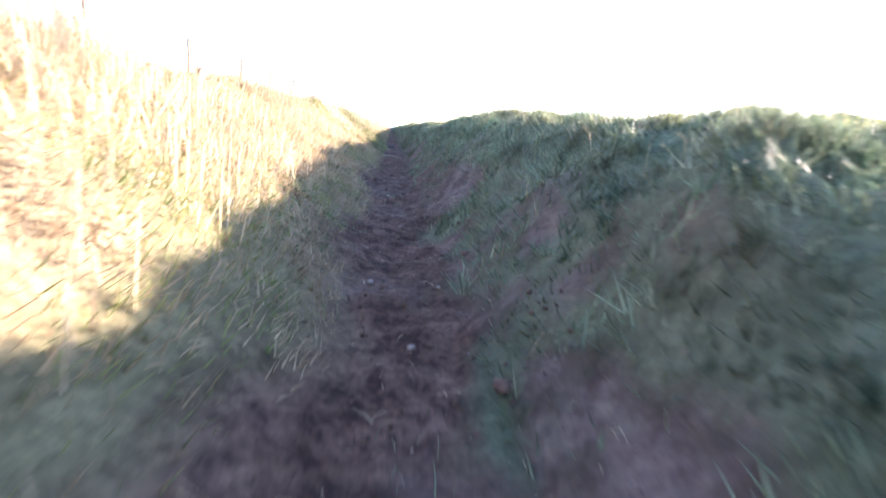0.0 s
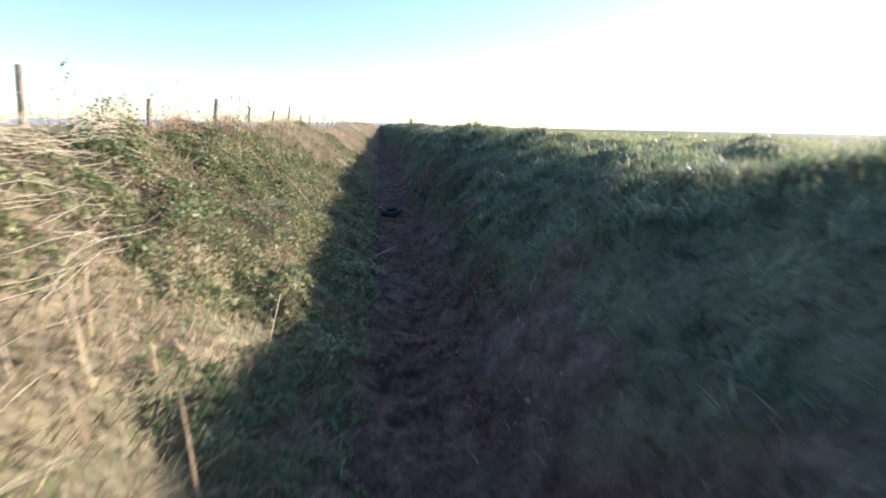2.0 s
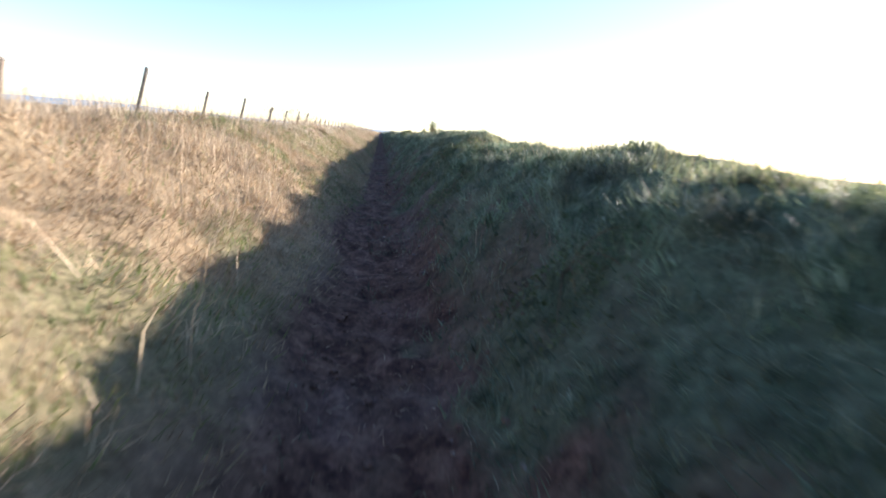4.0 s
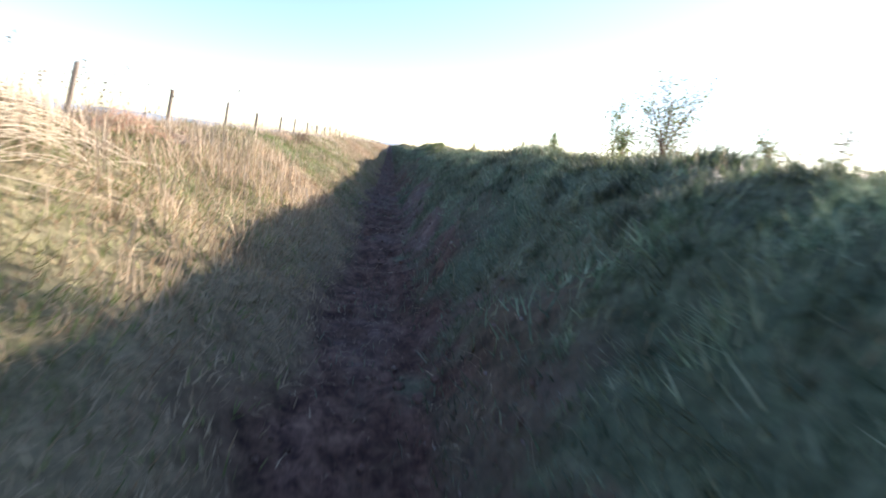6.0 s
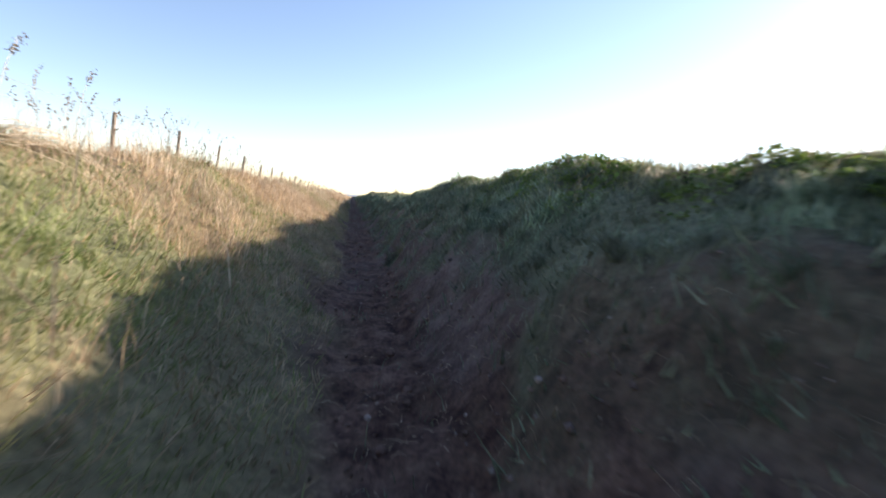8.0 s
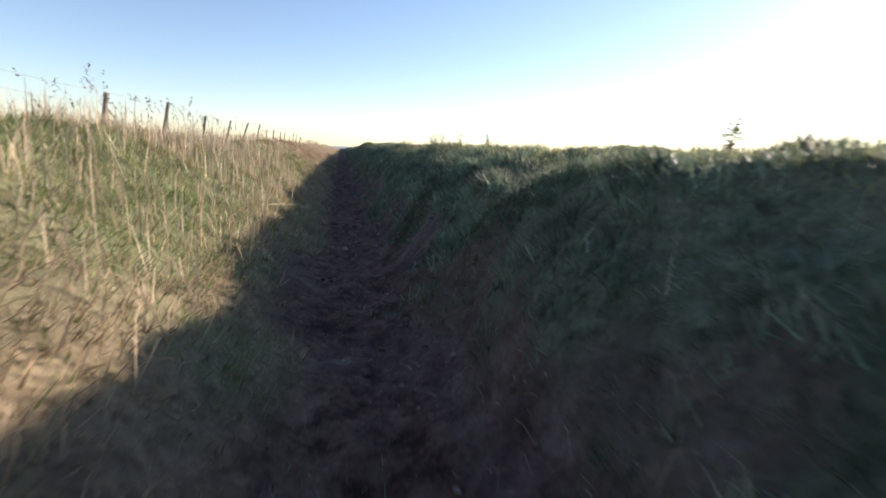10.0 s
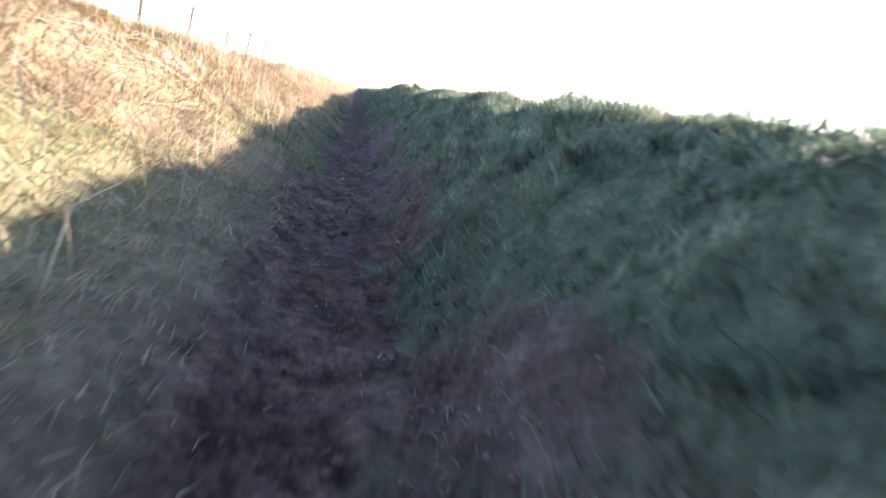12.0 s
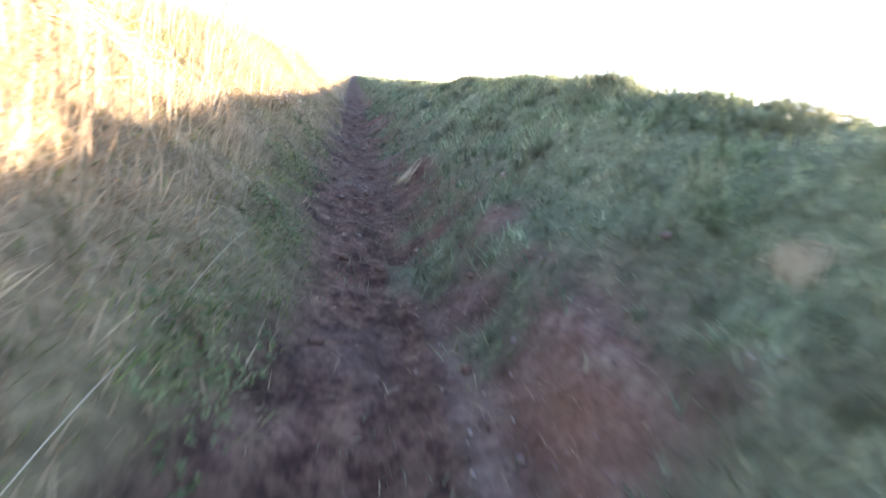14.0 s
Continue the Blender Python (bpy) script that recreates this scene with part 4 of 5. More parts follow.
def place_brambles():
    sunny = "bramble bush with green and yellowing leaves on a sunlit bank"
    spots = [(-3.6, 13.8, 0.7), (-2.4, 15.2, 0.8), (-1.2, 15.0, 0.7), (-3.5, 17.0, 0.9), (-2.2, 17.6, 0.9), (-1.1, 17.3, 0.7), (-3.3, 19.6, 1.0),
             (-1.9, 20.0, 0.9), (-1.0, 19.8, 0.6), (-3.2, 22.4, 1.0), (-1.9, 22.6, 0.9), (-1.05, 22.4, 0.6), (-3.1, 25.2, 1.0), (-1.8, 25.4, 0.9),
             (-1.2, 27.5, 0.7), (-2.7, 28.0, 1.0), (-0.95, 21.2, 0.5), (-0.9, 18.4, 0.5), (-0.85, 23.8, 0.45), (-2.5, 18.8, 0.8), (-2.6, 21.2, 0.9), (-2.4, 24.0, 0.9), (-1.2, 25.6, 0.6), (-2.9, 15.9, 0.8), (-3.3, 31.0, 0.9), (-1.9, 31.2, 0.8), (-2.6, 34.5, 0.8), (-1.3, 35.0, 0.6), (-3.0, 18.3, 0.6), (-2.8, 17.0, 0.5), (-1.6, 18.6, 0.5), (-2.5, 19.6, 0.5), (-3.5, 18.4, 0.55), (-1.8, 16.4, 0.5)]
    for x, y, rad in spots:
        bramble(x, y, rad * 1.12, 0.36, int(4300 * rad * rad), sunny, size=0.066)
    for x, y, rad in ((-0.95, 11.6, 0.36), (-0.92, 12.6, 0.42), (-0.95, 13.7, 0.45), (-0.88, 16.0, 0.45), (-0.86, 9.9, 0.3), (-1.45, 13.2, 0.4)):
        bramble(x, y, rad * 1.1, 0.28, int(4600 * rad * rad), "low bramble with small leaves at the foot of the bank", M_BANK_LEAF, 0.05, 4)
    for x, y in ((-4.25, 17.6), (-4.3, 20.4), (-4.3, 22.8)):
        bramble(x, y, 0.6, 0.62, 650, "bramble climbing through the fence wires", size=0.055, canes=8)
    shade = "bramble bush on a shaded bank, shade put into its leaf colour"
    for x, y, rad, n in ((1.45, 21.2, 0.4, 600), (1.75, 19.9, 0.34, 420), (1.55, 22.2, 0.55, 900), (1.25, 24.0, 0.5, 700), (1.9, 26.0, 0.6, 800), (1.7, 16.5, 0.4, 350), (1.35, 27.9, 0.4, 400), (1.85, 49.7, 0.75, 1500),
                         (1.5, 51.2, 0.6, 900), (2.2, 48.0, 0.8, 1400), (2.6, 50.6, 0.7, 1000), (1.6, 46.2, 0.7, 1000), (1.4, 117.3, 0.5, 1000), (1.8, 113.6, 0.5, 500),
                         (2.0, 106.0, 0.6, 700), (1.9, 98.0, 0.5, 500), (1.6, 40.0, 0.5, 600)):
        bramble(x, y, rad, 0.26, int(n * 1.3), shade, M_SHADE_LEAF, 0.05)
    leafy = "low leafy weeds along the foot of a shaded bank"
    for x, y, rad in ((1.14, 18.9, 0.22), (1.2, 18.4, 0.2), (1.2, 19.5, 0.24), (1.22, 20.2, 0.26), (1.15, 20.9, 0.24), (1.18, 17.7, 0.2), (1.1, 15.7, 0.22), (0.95, 16.5, 0.18), (1.1, 21.7, 0.24), (0.98, 117.0, 0.2), (1.15, 116.5, 0.22)):
        bramble(x, y, rad, 0.17, int(5200 * rad * rad), leafy, M_BANK_LEAF, 0.05, 2, "weed_patch", 1.5)
    low = "low green weeds at the foot of the bank"
    for x, y, rad, n in ((-1.05, 50.8, 0.6, 900), (-1.2, 52.6, 0.5, 600), (-1.5, 48.5, 0.7, 900), (-1.1, 144.0, 0.6, 700), (-1.3, 146.5, 0.55, 600), (-1.05, 149.8, 0.6, 800),
                         (-0.95, 152.6, 0.45, 500), (-0.9, 156.7, 0.26, 200), (-0.85, 159.7, 0.24, 180), (-0.9, 163.6, 0.28, 240), (-0.88, 166.0, 0.28, 240),
                         (-1.0, 168.5, 0.42, 480), (-1.05, 171.5, 0.42, 420), (-1.1, 60.2, 0.4, 300), (-1.2, 76.5, 0.45, 350), (-1.35, -4.0, 0.4, 300), (-1.2, -9.0, 0.45, 350)):
        bramble(x, y, rad * 1.15, 0.20, int(n * (1.2 if y < 100 else 1.9)), low, M_BANK_LEAF, 0.046, 2, "weed_patch", 2.3)
    rim = "bright green leafy bramble spilling over the bank top"
    for x, y, rad in ((3.0, 88.4, 0.6), (3.1, 90.0, 0.7), (2.9, 91.8, 0.7), (3.1, 93.6, 0.8), (2.9, 95.6, 0.7), (3.0, 97.6, 0.7), (3.2, 99.6, 0.6), (3.6, 92.6, 0.7), (3.7, 96.4, 0.7)):
        bramble(x, y, rad, 0.21, 1100, rim, M_BRIGHT_LEAF, 0.07)


M_BANK_LEAF = leaf_material("weed_leaves", [(0.06, 0.11, 0.05), (0.12, 0.185, 0.085), (0.20, 0.26, 0.12), (0.31, 0.33, 0.18)], (0.20, 0.18, 0.10), 0.5, 0.35, 1.6, 0.6, 0.35)
M_GREY_LEAF = leaf_material("grey_green_leaves", [(0.10, 0.14, 0.09), (0.18, 0.22, 0.15), (0.28, 0.31, 0.23)], (0.22, 0.22, 0.16), 0.4, 0.4, 1.6, 0.6)
place_brambles()


M_SHRUB_LEAF = leaf_material("shrub_leaves", [(0.06, 0.11, 0.045), (0.13, 0.19, 0.07), (0.22, 0.27, 0.11), (0.36, 0.34, 0.14)], (0.20, 0.20, 0.09), 0.3, 0.45, 1.5, 0.5)


def place_shrubs():
    dark = "young dark green shrub standing on the bank top"
    shrub(3.6, 10.3, 0.85, 0.42, 520, "small spindly sapling on the grassy bank top", M_SHADE_LEAF, 0.042, name="sapling", stems=2, category="sapling")
    shrub(3.45, 67.3, 1.15, 1.5, 1900, "bushy young shrub standing on the bank top", M_SHRUB_LEAF, 0.038, stems=12)
    shrub(4.0, 66.3, 0.5, 0.6, 420, dark, M_SHRUB_LEAF, 0.042, stems=5)
    shrub(3.5, 68.4, 0.62, 0.36, 700, dark, M_SHRUB_LEAF, 0.042, stems=5)
    shrub(3.6, 68.9, 0.98, 0.7, 800, dark, M_SHRUB_LEAF, 0.042, stems=3)
    shrub(3.15, 70.3, 0.60, 0.36, 700, dark, M_SHRUB_LEAF, 0.042, stems=3)
    shrub(3.2, 161.2, 0.36, 0.85, 520, "low grey-green bush on the grassy bank top", M_GREY_LEAF, stems=7)
    twiggy = "straggling dark bramble sprays on the bank top"
    for x, y, rad, t in ((3.3, 78.8, 0.4, 0.34), (3.4, 80.0, 0.3, 0.28), (3.2, 83.0, 0.35, 0.18), (3.2, 84.9, 0.4, 0.2), (3.4, 86.4, 0.3, 0.18), (3.3, 73.2, 0.3, 0.25), (3.3, 122.4, 0.3, 0.24)):
        bramble(x, y, rad, t, 260, twiggy, M_SHRUB_LEAF, 0.055, 7)
    weed = "thin leafy weed on the grassy bank top"
    for x, y, t in ((3.2, 4.7, 0.3), (3.3, 8.4, 0.22), (3.2, 13.0, 0.25), (3.4, 28.0, 0.30), (3.3, 29.0, 0.26), (3.3, 35.5, 0.36), (3.4, 36.4, 0.30), (3.2, 72.5, 0.25), (3.1, 78.6, 0.42),
                    (3.3, 79.4, 0.34), (3.2, 83.2, 0.2), (3.1, 84.6, 0.18), (3.3, 118.9, 0.28), (3.2, 121.0, 0.46), (3.4, 122.0, 0.30), (3.3, 122.8, 0.3), (3.3, 124.0, 0.36),
                    (3.2, 125.2, 0.42), (3.5, 126.1, 0.34), (3.2, 133.0, 0.25), (3.3, 141.0, 0.25), (3.3, 64.9, 0.36), (3.4, 63.6, 0.3), (3.2, 62.2, 0.24), (3.3, 101.6, 0.3), (3.3, 112.0, 0.3)):
        shrub(x, y, t * 1.5, t * 0.95, 230, weed, M_BRIGHT_LEAF if int(y) % 2 else M_LEAF, 0.04, "weed", 2, "weed")
    rust = "withered rust-brown dock on the bank top"
    for x, y, t in ((-4.05, 10.8, 0.62), (-4.15, -4.3, 0.42), (-4.0, -6.9, 0.45), (-4.1, 150.6, 0.40), (-4.1, 162.0, 0.40), (-4.1, 139.0, 0.42), (-4.0, 33.0, 0.35), (-4.1, 107.5, 0.4), (-4.1, 176.0, 0.4)):
        shrub(x, y, t, t * 0.55, 260, rust, M_RUST_LEAF, 0.04, "dock", 5, "weed")
    for x, y in ((-1.4, 172.6), (-1.6, 171.3), (-1.72, 170.3)):
        z = float(height(x, y))
        e = thing("flowering_weed", x, y, z)
        bm = bmesh.new()
        heads, first = [], None
        for _ in range(16):
            a, run, top = rng.uniform(0, math.tau), rng.uniform(0.05, 0.3), rng.uniform(0.2, 0.42)
            tip = (math.cos(a) * run, math.sin(a) * run, top)
            rings = rod(bm, [(0, 0, -0.02), (tip[0] * 0.4, tip[1] * 0.4, top * 0.6), tip], [0.004, 0.003, 0.002], 3)
            first = first or rings[0]
            if first is not rings[0]:
                bm.faces.new((first[0], rings[0][1], rings[0][2]))
            heads += [(tip[0] + rng.normal(0, 0.008), tip[1] + rng.normal(0, 0.008), tip[2] + rng.normal(0, 0.008)) for _ in range(5)]
        part("stem", bm, M_CANE, e)
        leaf_cloud("flower_heads", np.array(heads), 0.03, M_PETAL, e)
        tagged(e, "weed with small white flower heads on the bank", "flower", "flowering weeds")


place_shrubs()


def build_seed_heads():
    """Tall stems with drooping seed heads along the fence."""
    x, y = scatter(950, -5.0, -3.6, NEAR, FAR, lambda a, b: np.maximum(0.5 * step(0.42, 0.75, clump(a * 0, b, 81, 0.16)), sum(step(p, p + 2, b) * (1 - step(q - 2, q, b)) for p, q in ((16, 30), (54, 72), (84, 111), (115, 130)))))
    n = len(x)
    z = height(x, y) - 0.03
    tall = rng.uniform(0.5, 1.05, n)
    lx, ly = rng.normal(0.04, 0.13, n), rng.normal(0, 0.13, n)
    turn = rng.uniform(0, math.tau, n)
    stem = blades("seed_head_stems", x, y, tall, np.full(n, 0.007), lx, ly, M_STRAW)
    tagged(stem, "tall bleached grass stems along the fence", "grass", kind="stuff")
    per = 9
    drop = np.clip(np.hypot(lx, ly) / tall, 0, 2)
    c = np.stack([x + lx, y + ly, z + tall * (1 - 0.28 * drop)], 1)[:, None] + np.stack(
        [np.cos(turn)[:, None] * np.linspace(0, 0.07, per), np.sin(turn)[:, None] * np.linspace(0, 0.07, per), np.linspace(-0.10, 0.05, per)[None] + 0 * turn[:, None]], -1)
    c = c + rng.normal(0, 0.010, c.shape)
    head = leaf_cloud("seed_heads", c.reshape(-1, 3), 0.042, M_HEAD, None)
    tagged(head, "brown seed heads nodding on tall grass", "grass", kind="stuff")


build_seed_heads()


def stalk_heap(x, y, run, wide, count, turn, label, mat=None, arch=0.14, name="reed_heap", thick=0.0045):
    """Long dead stalks lying combed in one direction over the slope."""
    z = float(height(x, y))
    e = thing(name, x, y, z)
    bm = bmesh.new()
    for _ in range(count):
        a = turn + rng.normal(0, 0.22)
        length = run * rng.uniform(0.55, 1.1)
        ox, oy = rng.normal(0, wide * 0.4), rng.normal(0, wide * 0.6)
        path = []
        up = arch * rng.uniform(0.3, 1.6)
        for k in range(6):
            u = k / 5
            px, py = ox + math.cos(a + 0.25 * u) * length * (u - 0.3), oy + math.sin(a + 0.25 * u) * length * (u - 0.3)
            path.append((px, py, float(height(x + px, y + py)) - z + 0.03 + up * 4 * u * (1 - u)))
        rod(bm, path, [thick * k for k in (1, 0.95, 0.88, 0.78, 0.6, 0.35)], 3)
    part("straw", bm, mat or M_PALE_STALK, e)["kind"] = "stuff"
    return tagged(e, label, "dead grass")


M_RED_STALK = solid_material("reddish_dead_stalk", [(0.3, (0.24, 0.13, 0.08)), (0.7, (0.42, 0.27, 0.18))], 9, 0.8, 0.3, 40)


def place_stalks():
    lying = "heap of long bleached stalks lying on the bank"
    stalk_heap(-3.4, 66.0, 2.2, 0.8, 80, 1.2, lying, arch=0.25, thick=0.0045)
    stalk_heap(-3.5, 12.6, 1.6, 0.9, 34, 1.1, lying)
    stalk_heap(-3.0, 14.0, 1.5, 0.8, 26, 1.3, lying)
    stalk_heap(-3.7, 15.6, 1.4, 0.8, 34, 1.0, lying)
    stalk_heap(-2.7, 9.8, 1.4, 0.8, 30, 1.4, lying)
    for x, y, n, turn in ((-3.3, 8.0, 40, 1.2), (-2.4, 11.6, 34, 1.5), (-3.2, 11.2, 44, 0.9), (-2.0, 8.6, 26, 1.3), (-2.9, 54.2, 36, 1.1), (-3.4, 56.8, 40, 1.3), (-2.6, 58.4, 30, 1.2), (-3.3, 129.5, 36, 1.2), (-3.0, 133.0, 34, 1.0)):
        stalk_heap(x, y, 1.4, 0.8, n, turn, lying, thick=0.004)
    brown = "thatch of brown dead stalks hanging over the bank top"
    for x, y in ((-4.0, 14.6), (-4.05, 16.8), (-4.05, 19.2), (-4.0, 21.8), (-3.9, 65.2), (-3.95, 69.6), (-3.9, 79.5)):
        stalk_heap(x, y, 1.5, 0.55, 60, 1.35, brown, M_RED_STALK if int(y) % 2 else M_PALE_STALK, 0.2)
    stalk_heap(-2.6, 85.6, 1.5, 0.5, 16, 1.3, lying, arch=0.2)
    stalk_heap(-1.9, 87.2, 1.4, 0.4, 18, 1.2, lying, arch=0.12)
    stalk_heap(-3.5, 86.5, 1.5, 0.5, 34, 1.0, lying)
    stalk_heap(-3.7, 92.0, 1.5, 0.5, 30, 0.9, lying)
    stalk_heap(-2.8, 140.5, 1.7, 0.8, 20, 1.1, lying)
    stalk_heap(-3.2, 136.5, 1.6, 0.8, 18, 1.3, lying)
    stalk_heap(-2.9, 166.5, 1.8, 0.7, 40, 1.0, lying)
    stalk_heap(-2.3, 158.0, 1.2, 0.6, 40, 1.2, "clump of reddish dead stalks on the bank", M_RED_STALK, 0.25)
    stalk_heap(-3.8, 82.6, 0.9, 0.3, 50, 0.9, "dark spiky tussock of dead stalks at the bank top", M_CANE, 0.4, "tussock")
    stalk_heap(-3.6, 64.0, 1.0, 0.4, 30, 0.4, "tangle of dark dead twigs at the bank top", M_CANE, 0.15, "twig_pile")
    # arching canes on the shaded bank
    for x, y, run, n in ((1.25, 84.0, 3.0, 6), (1.0, 86.6, 0.9, 26), (1.5, 50.4, 2.0, 3), (2.6, 47.8, 2.4, 2)):
        stalk_heap(x, y, run, 0.25, n, 1.75, "arching dry canes over the shaded bank", mat=M_CANE if y < 87 and y > 80 else M_PALE_STALK, arch=0.22, name="dry_canes", thick=0.0045 if y > 80 else 0.0024)
    stalk_heap(3.1, 129.8, 0.32, 0.35, 22, 0.2, "tuft of short bleached stalks on the bank top", arch=0.2, name="stalk_tuft")
    stalk_heap(1.98, 163.05, 0.15, 0.10, 120, 1.2, "pale tuft of dead grass in the shaded bank", arch=0.08, name="stalk_tuft", thick=0.0022)
    stalk_heap(0.91, 169.8, 0.28, 0.22, 40, 0.4, "dry tuft of dead grass at the foot of the bank", arch=0.12, name="stalk_tuft")
    # single long stalks
    for name, label, a, b, rad, mat in (
            ("fallen_stalk", "long pale stalk fallen across the ditch", (0.44, 10.8, 0.06), (-0.62, 7.7, 0.24), 0.011, M_PALE_STALK),
            ("leaning_reed", "bleached reed leaning out over the ditch", (-1.62, 117.7, 0.95), (-0.9, 119.45, 0.70), 0.006, M_PALE_STALK),
            ("fallen_stalk", "thin curved pale stalk at the foot of the bank", (0.66, 125.6, 0.14), (0.72, 127.0, 0.28), 0.004, M_PALE_STALK),
            ("fallen_stalk", "pale stalk lying on the shaded bank", (1.91, 128.26, 1.82), (2.22, 129.23, 1.86), 0.003, M_PALE_STALK),
            ("fallen_stalk", "long white stalk lying at the foot of the bank", (-0.63, 155.5, 0.2), (-0.76, 156.3, 0.34), 0.0045, M_PALE_STALK),
            ("fallen_stalk", "white stalk lying on the ditch floor", (-0.11, 157.5, 0.03), (-0.09, 158.1, 0.10), 0.006, M_PALE_STALK),
            ("fallen_stalk", "long bleached stalk lying down the bank", (-1.13, 164.1, 0.46), (-1.06, 165.3, 0.44), 0.003, M_PALE_STALK),
            ("fallen_stalk", "long bleached stalk lying down the bank", (-1.12, 162.4, 0.64), (-1.1, 163.2, 0.60), 0.003, M_PALE_STALK),
            ("dead_cane", "dark dead cane arching down the shaded bank", (1.36, 86.4, 1.24), (1.28, 82.9, 0.88), 0.009, M_CANE),
            ("dead_cane", "dark dead cane arching down the shaded bank", (1.30, 86.2, 1.12), (1.30, 83.0, 0.84), 0.008, M_CANE),
            ("fallen_stalk", "white stalk lying on the ditch floor", (-0.43, 132.0, 0.1), (-0.3, 133.3, 0.08), 0.006, M_PALE_STALK),
            ("fallen_stalk", "long bleached stalk lying across the bank", (-2.9, 84.2, 1.72), (-2.5, 86.4, 1.5), 0.006, M_PALE_STALK),
            ("fallen_stalk", "long bleached stalk lying across the bank", (-2.0, 84.6, 1.12), (-1.5, 87.4, 0.95), 0.006, M_PALE_STALK),
            ("fallen_stalk", "thin pale stalk lying across the bank", (-1.95, 70.3, 1.0), (-1.5, 71.9, 0.9), 0.0028, M_PALE_STALK),
            ("broken_branch", "broken bleached branch caught in the brambles", (-1.72, 19.25, 1.02), (-2.24, 19.84, 1.52), 0.012, M_PALE_STALK),
            ("fallen_stalk", "short white stalk lying on the weedy bank", (-1.60, 151.4, 0.86), (-1.52, 151.75, 0.92), 0.007, M_PALE_STALK),
            ("short_stake", "short pale stake in the shaded bank", (2.75, 132.1, 1.9), (2.72, 132.1, 2.35), 0.022, M_PALE_STALK),
            ("short_stake", "short pale stake in the shaded bank", (2.62, 133.4, 1.8), (2.6, 133.4, 2.2), 0.016, M_PALE_STALK)):
        e = thing(name, *a)
        bm = bmesh.new()
        d = Vector(b) - Vector(a)
        rod(bm, [d * u + Vector((0, 0, 0.10 * d.length * u * (1 - u))) for u in (-0.05, 0.2, 0.4, 0.6, 0.8, 1.0)], [rad * k for k in (1, 1, 0.92, 0.85, 0.75, 0.5)], 5)
        part("stalk", bm, mat, e)
        if name == "leaning_reed":
            plume = np.array(d)[None] * rng.uniform(0.90, 1.10, (130, 1)) + rng.normal(0, 0.026, (130, 3))
            leaf_cloud("plume", plume, 0.05, M_STRAW, e)
        tagged(e, label, "stalk")
    # tall feathery reeds above the fence
    for x, y, top in ((-3.4, 88.9, 3.3), (-3.8, 91.6, 3.2), (-3.6, 5.0, 3.25), (-3.6, 5.4, 3.1), (-3.4, 3.0, 2.95), (-3.8, 92.9, 3.2), (-3.8, 77.3, 3.4), (-3.8, 73.8, 3.2), (-3.8, 120.8, 3.1)):
        z = float(height(x, y))
        e = thing("tall_reed", x, y, z)
        d = Vector((0.10, 0.22, top - z))
        bm = bmesh.new()
        rod(bm, [(d.x * u * u, d.y * u * u, d.z * u) for u in (-0.03, 0.25, 0.5, 0.75, 1.0)], [0.005, 0.0045, 0.004, 0.003, 0.0015], 4)
        part("stalk", bm, M_PALE_STALK, e)
        u = rng.uniform(0.86, 1.04, 44)
        plume = np.stack([d.x * u * u, d.y * u * u + 0.05 * (u - 0.86) * 5, d.z * u], 1) + rng.normal(0, 0.018, (44, 3))
        leaf_cloud("plume", plume, 0.036, M_HEAD, e)
        tagged(e, "tall reed with a feathery brown plume beside the fence", "reed", "tall reeds")
    # forked branch on the floor
    e = thing("forked_branch", -0.42, 19.0, float(height(-0.42, 19.0)) + 0.03)
    for tip, rad in (((0.42, 0.35, 0.08), 0.009), ((0.36, 0.12, 0.03), 0.006), ((-0.1, -0.45, 0.02), 0.008)):
        bm = bmesh.new()
        t = Vector(tip)
        rod(bm, [Vector((0, 0, 0)), t * 0.5 + Vector((0.02, 0.02, 0.03)), t], [rad, rad * 0.8, rad * 0.5], 6)
        part("branch", bm, M_PALE_STALK, e)
    tagged(e, "bleached forked branch lying on the ditch floor", "branch")


place_stalks()


# ---------------------------------------------------------------- earth heaps, clods and stones
def spoil(x, y, rx, ry, tall, label, seed):
    """Loose earth thrown on the bank: a ragged mound with crumbs, feathering out into the grass."""
    z = float(height(x, y))
    n = 34
    u = np.linspace(-1.15, 1.15, n)
    gx, gy = np.meshgrid(u * rx, u * ry)
    d = np.hypot(gx / rx, gy / ry) * (1 + 0.25 * lattice(gx * 2.2 + x, gy * 2.2 + y, seed))
    lift = tall * np.clip(1 - d ** 2, -0.4, 1) + 0.06 * lattice((gx + x) * 5, (gy + y) * 5, seed + 1) + 0.045 * lattice((gx + x) * 12, (gy + y) * 12, seed + 2)
    gz = height(x + gx, y + gy) - z + lift
    i = (np.arange(n - 1)[:, None] * n + np.arange(n - 1)[None, :]).ravel()
    e = thing("spoil_heap", x, y, z)
    ob = mesh_object("mound", np.stack([gx, gy, gz], -1).reshape(-1, 3), [np.stack([i, i + 1, i + n + 1, i + n], 1)], M_SPOIL, e)
    smooth(ob)
    for k in range(14):
        a, r = rng.uniform(0, math.tau), rng.uniform(0.2, 1.0)
        px, py = math.cos(a) * rx * r, math.sin(a) * ry * r
        lump = part("clod", rock(rng.uniform(0.02, 0.055), seed + k, 0.6, 0.75, 2), M_SPOIL, e, soft=False)
        lump.location = (px, py, float(height(x + px, y + py)) - z + tall * max(0, 1 - r * r) + 0.03)
    stalk_heap(x, y, 0.7, min(rx, ry) * 1.2, 46, 1.2, "dead straw strewn over loose earth", arch=0.03 + tall * 0.5, name="strewn_straw", thick=0.004)
    return tagged(e, label, "earth heap")


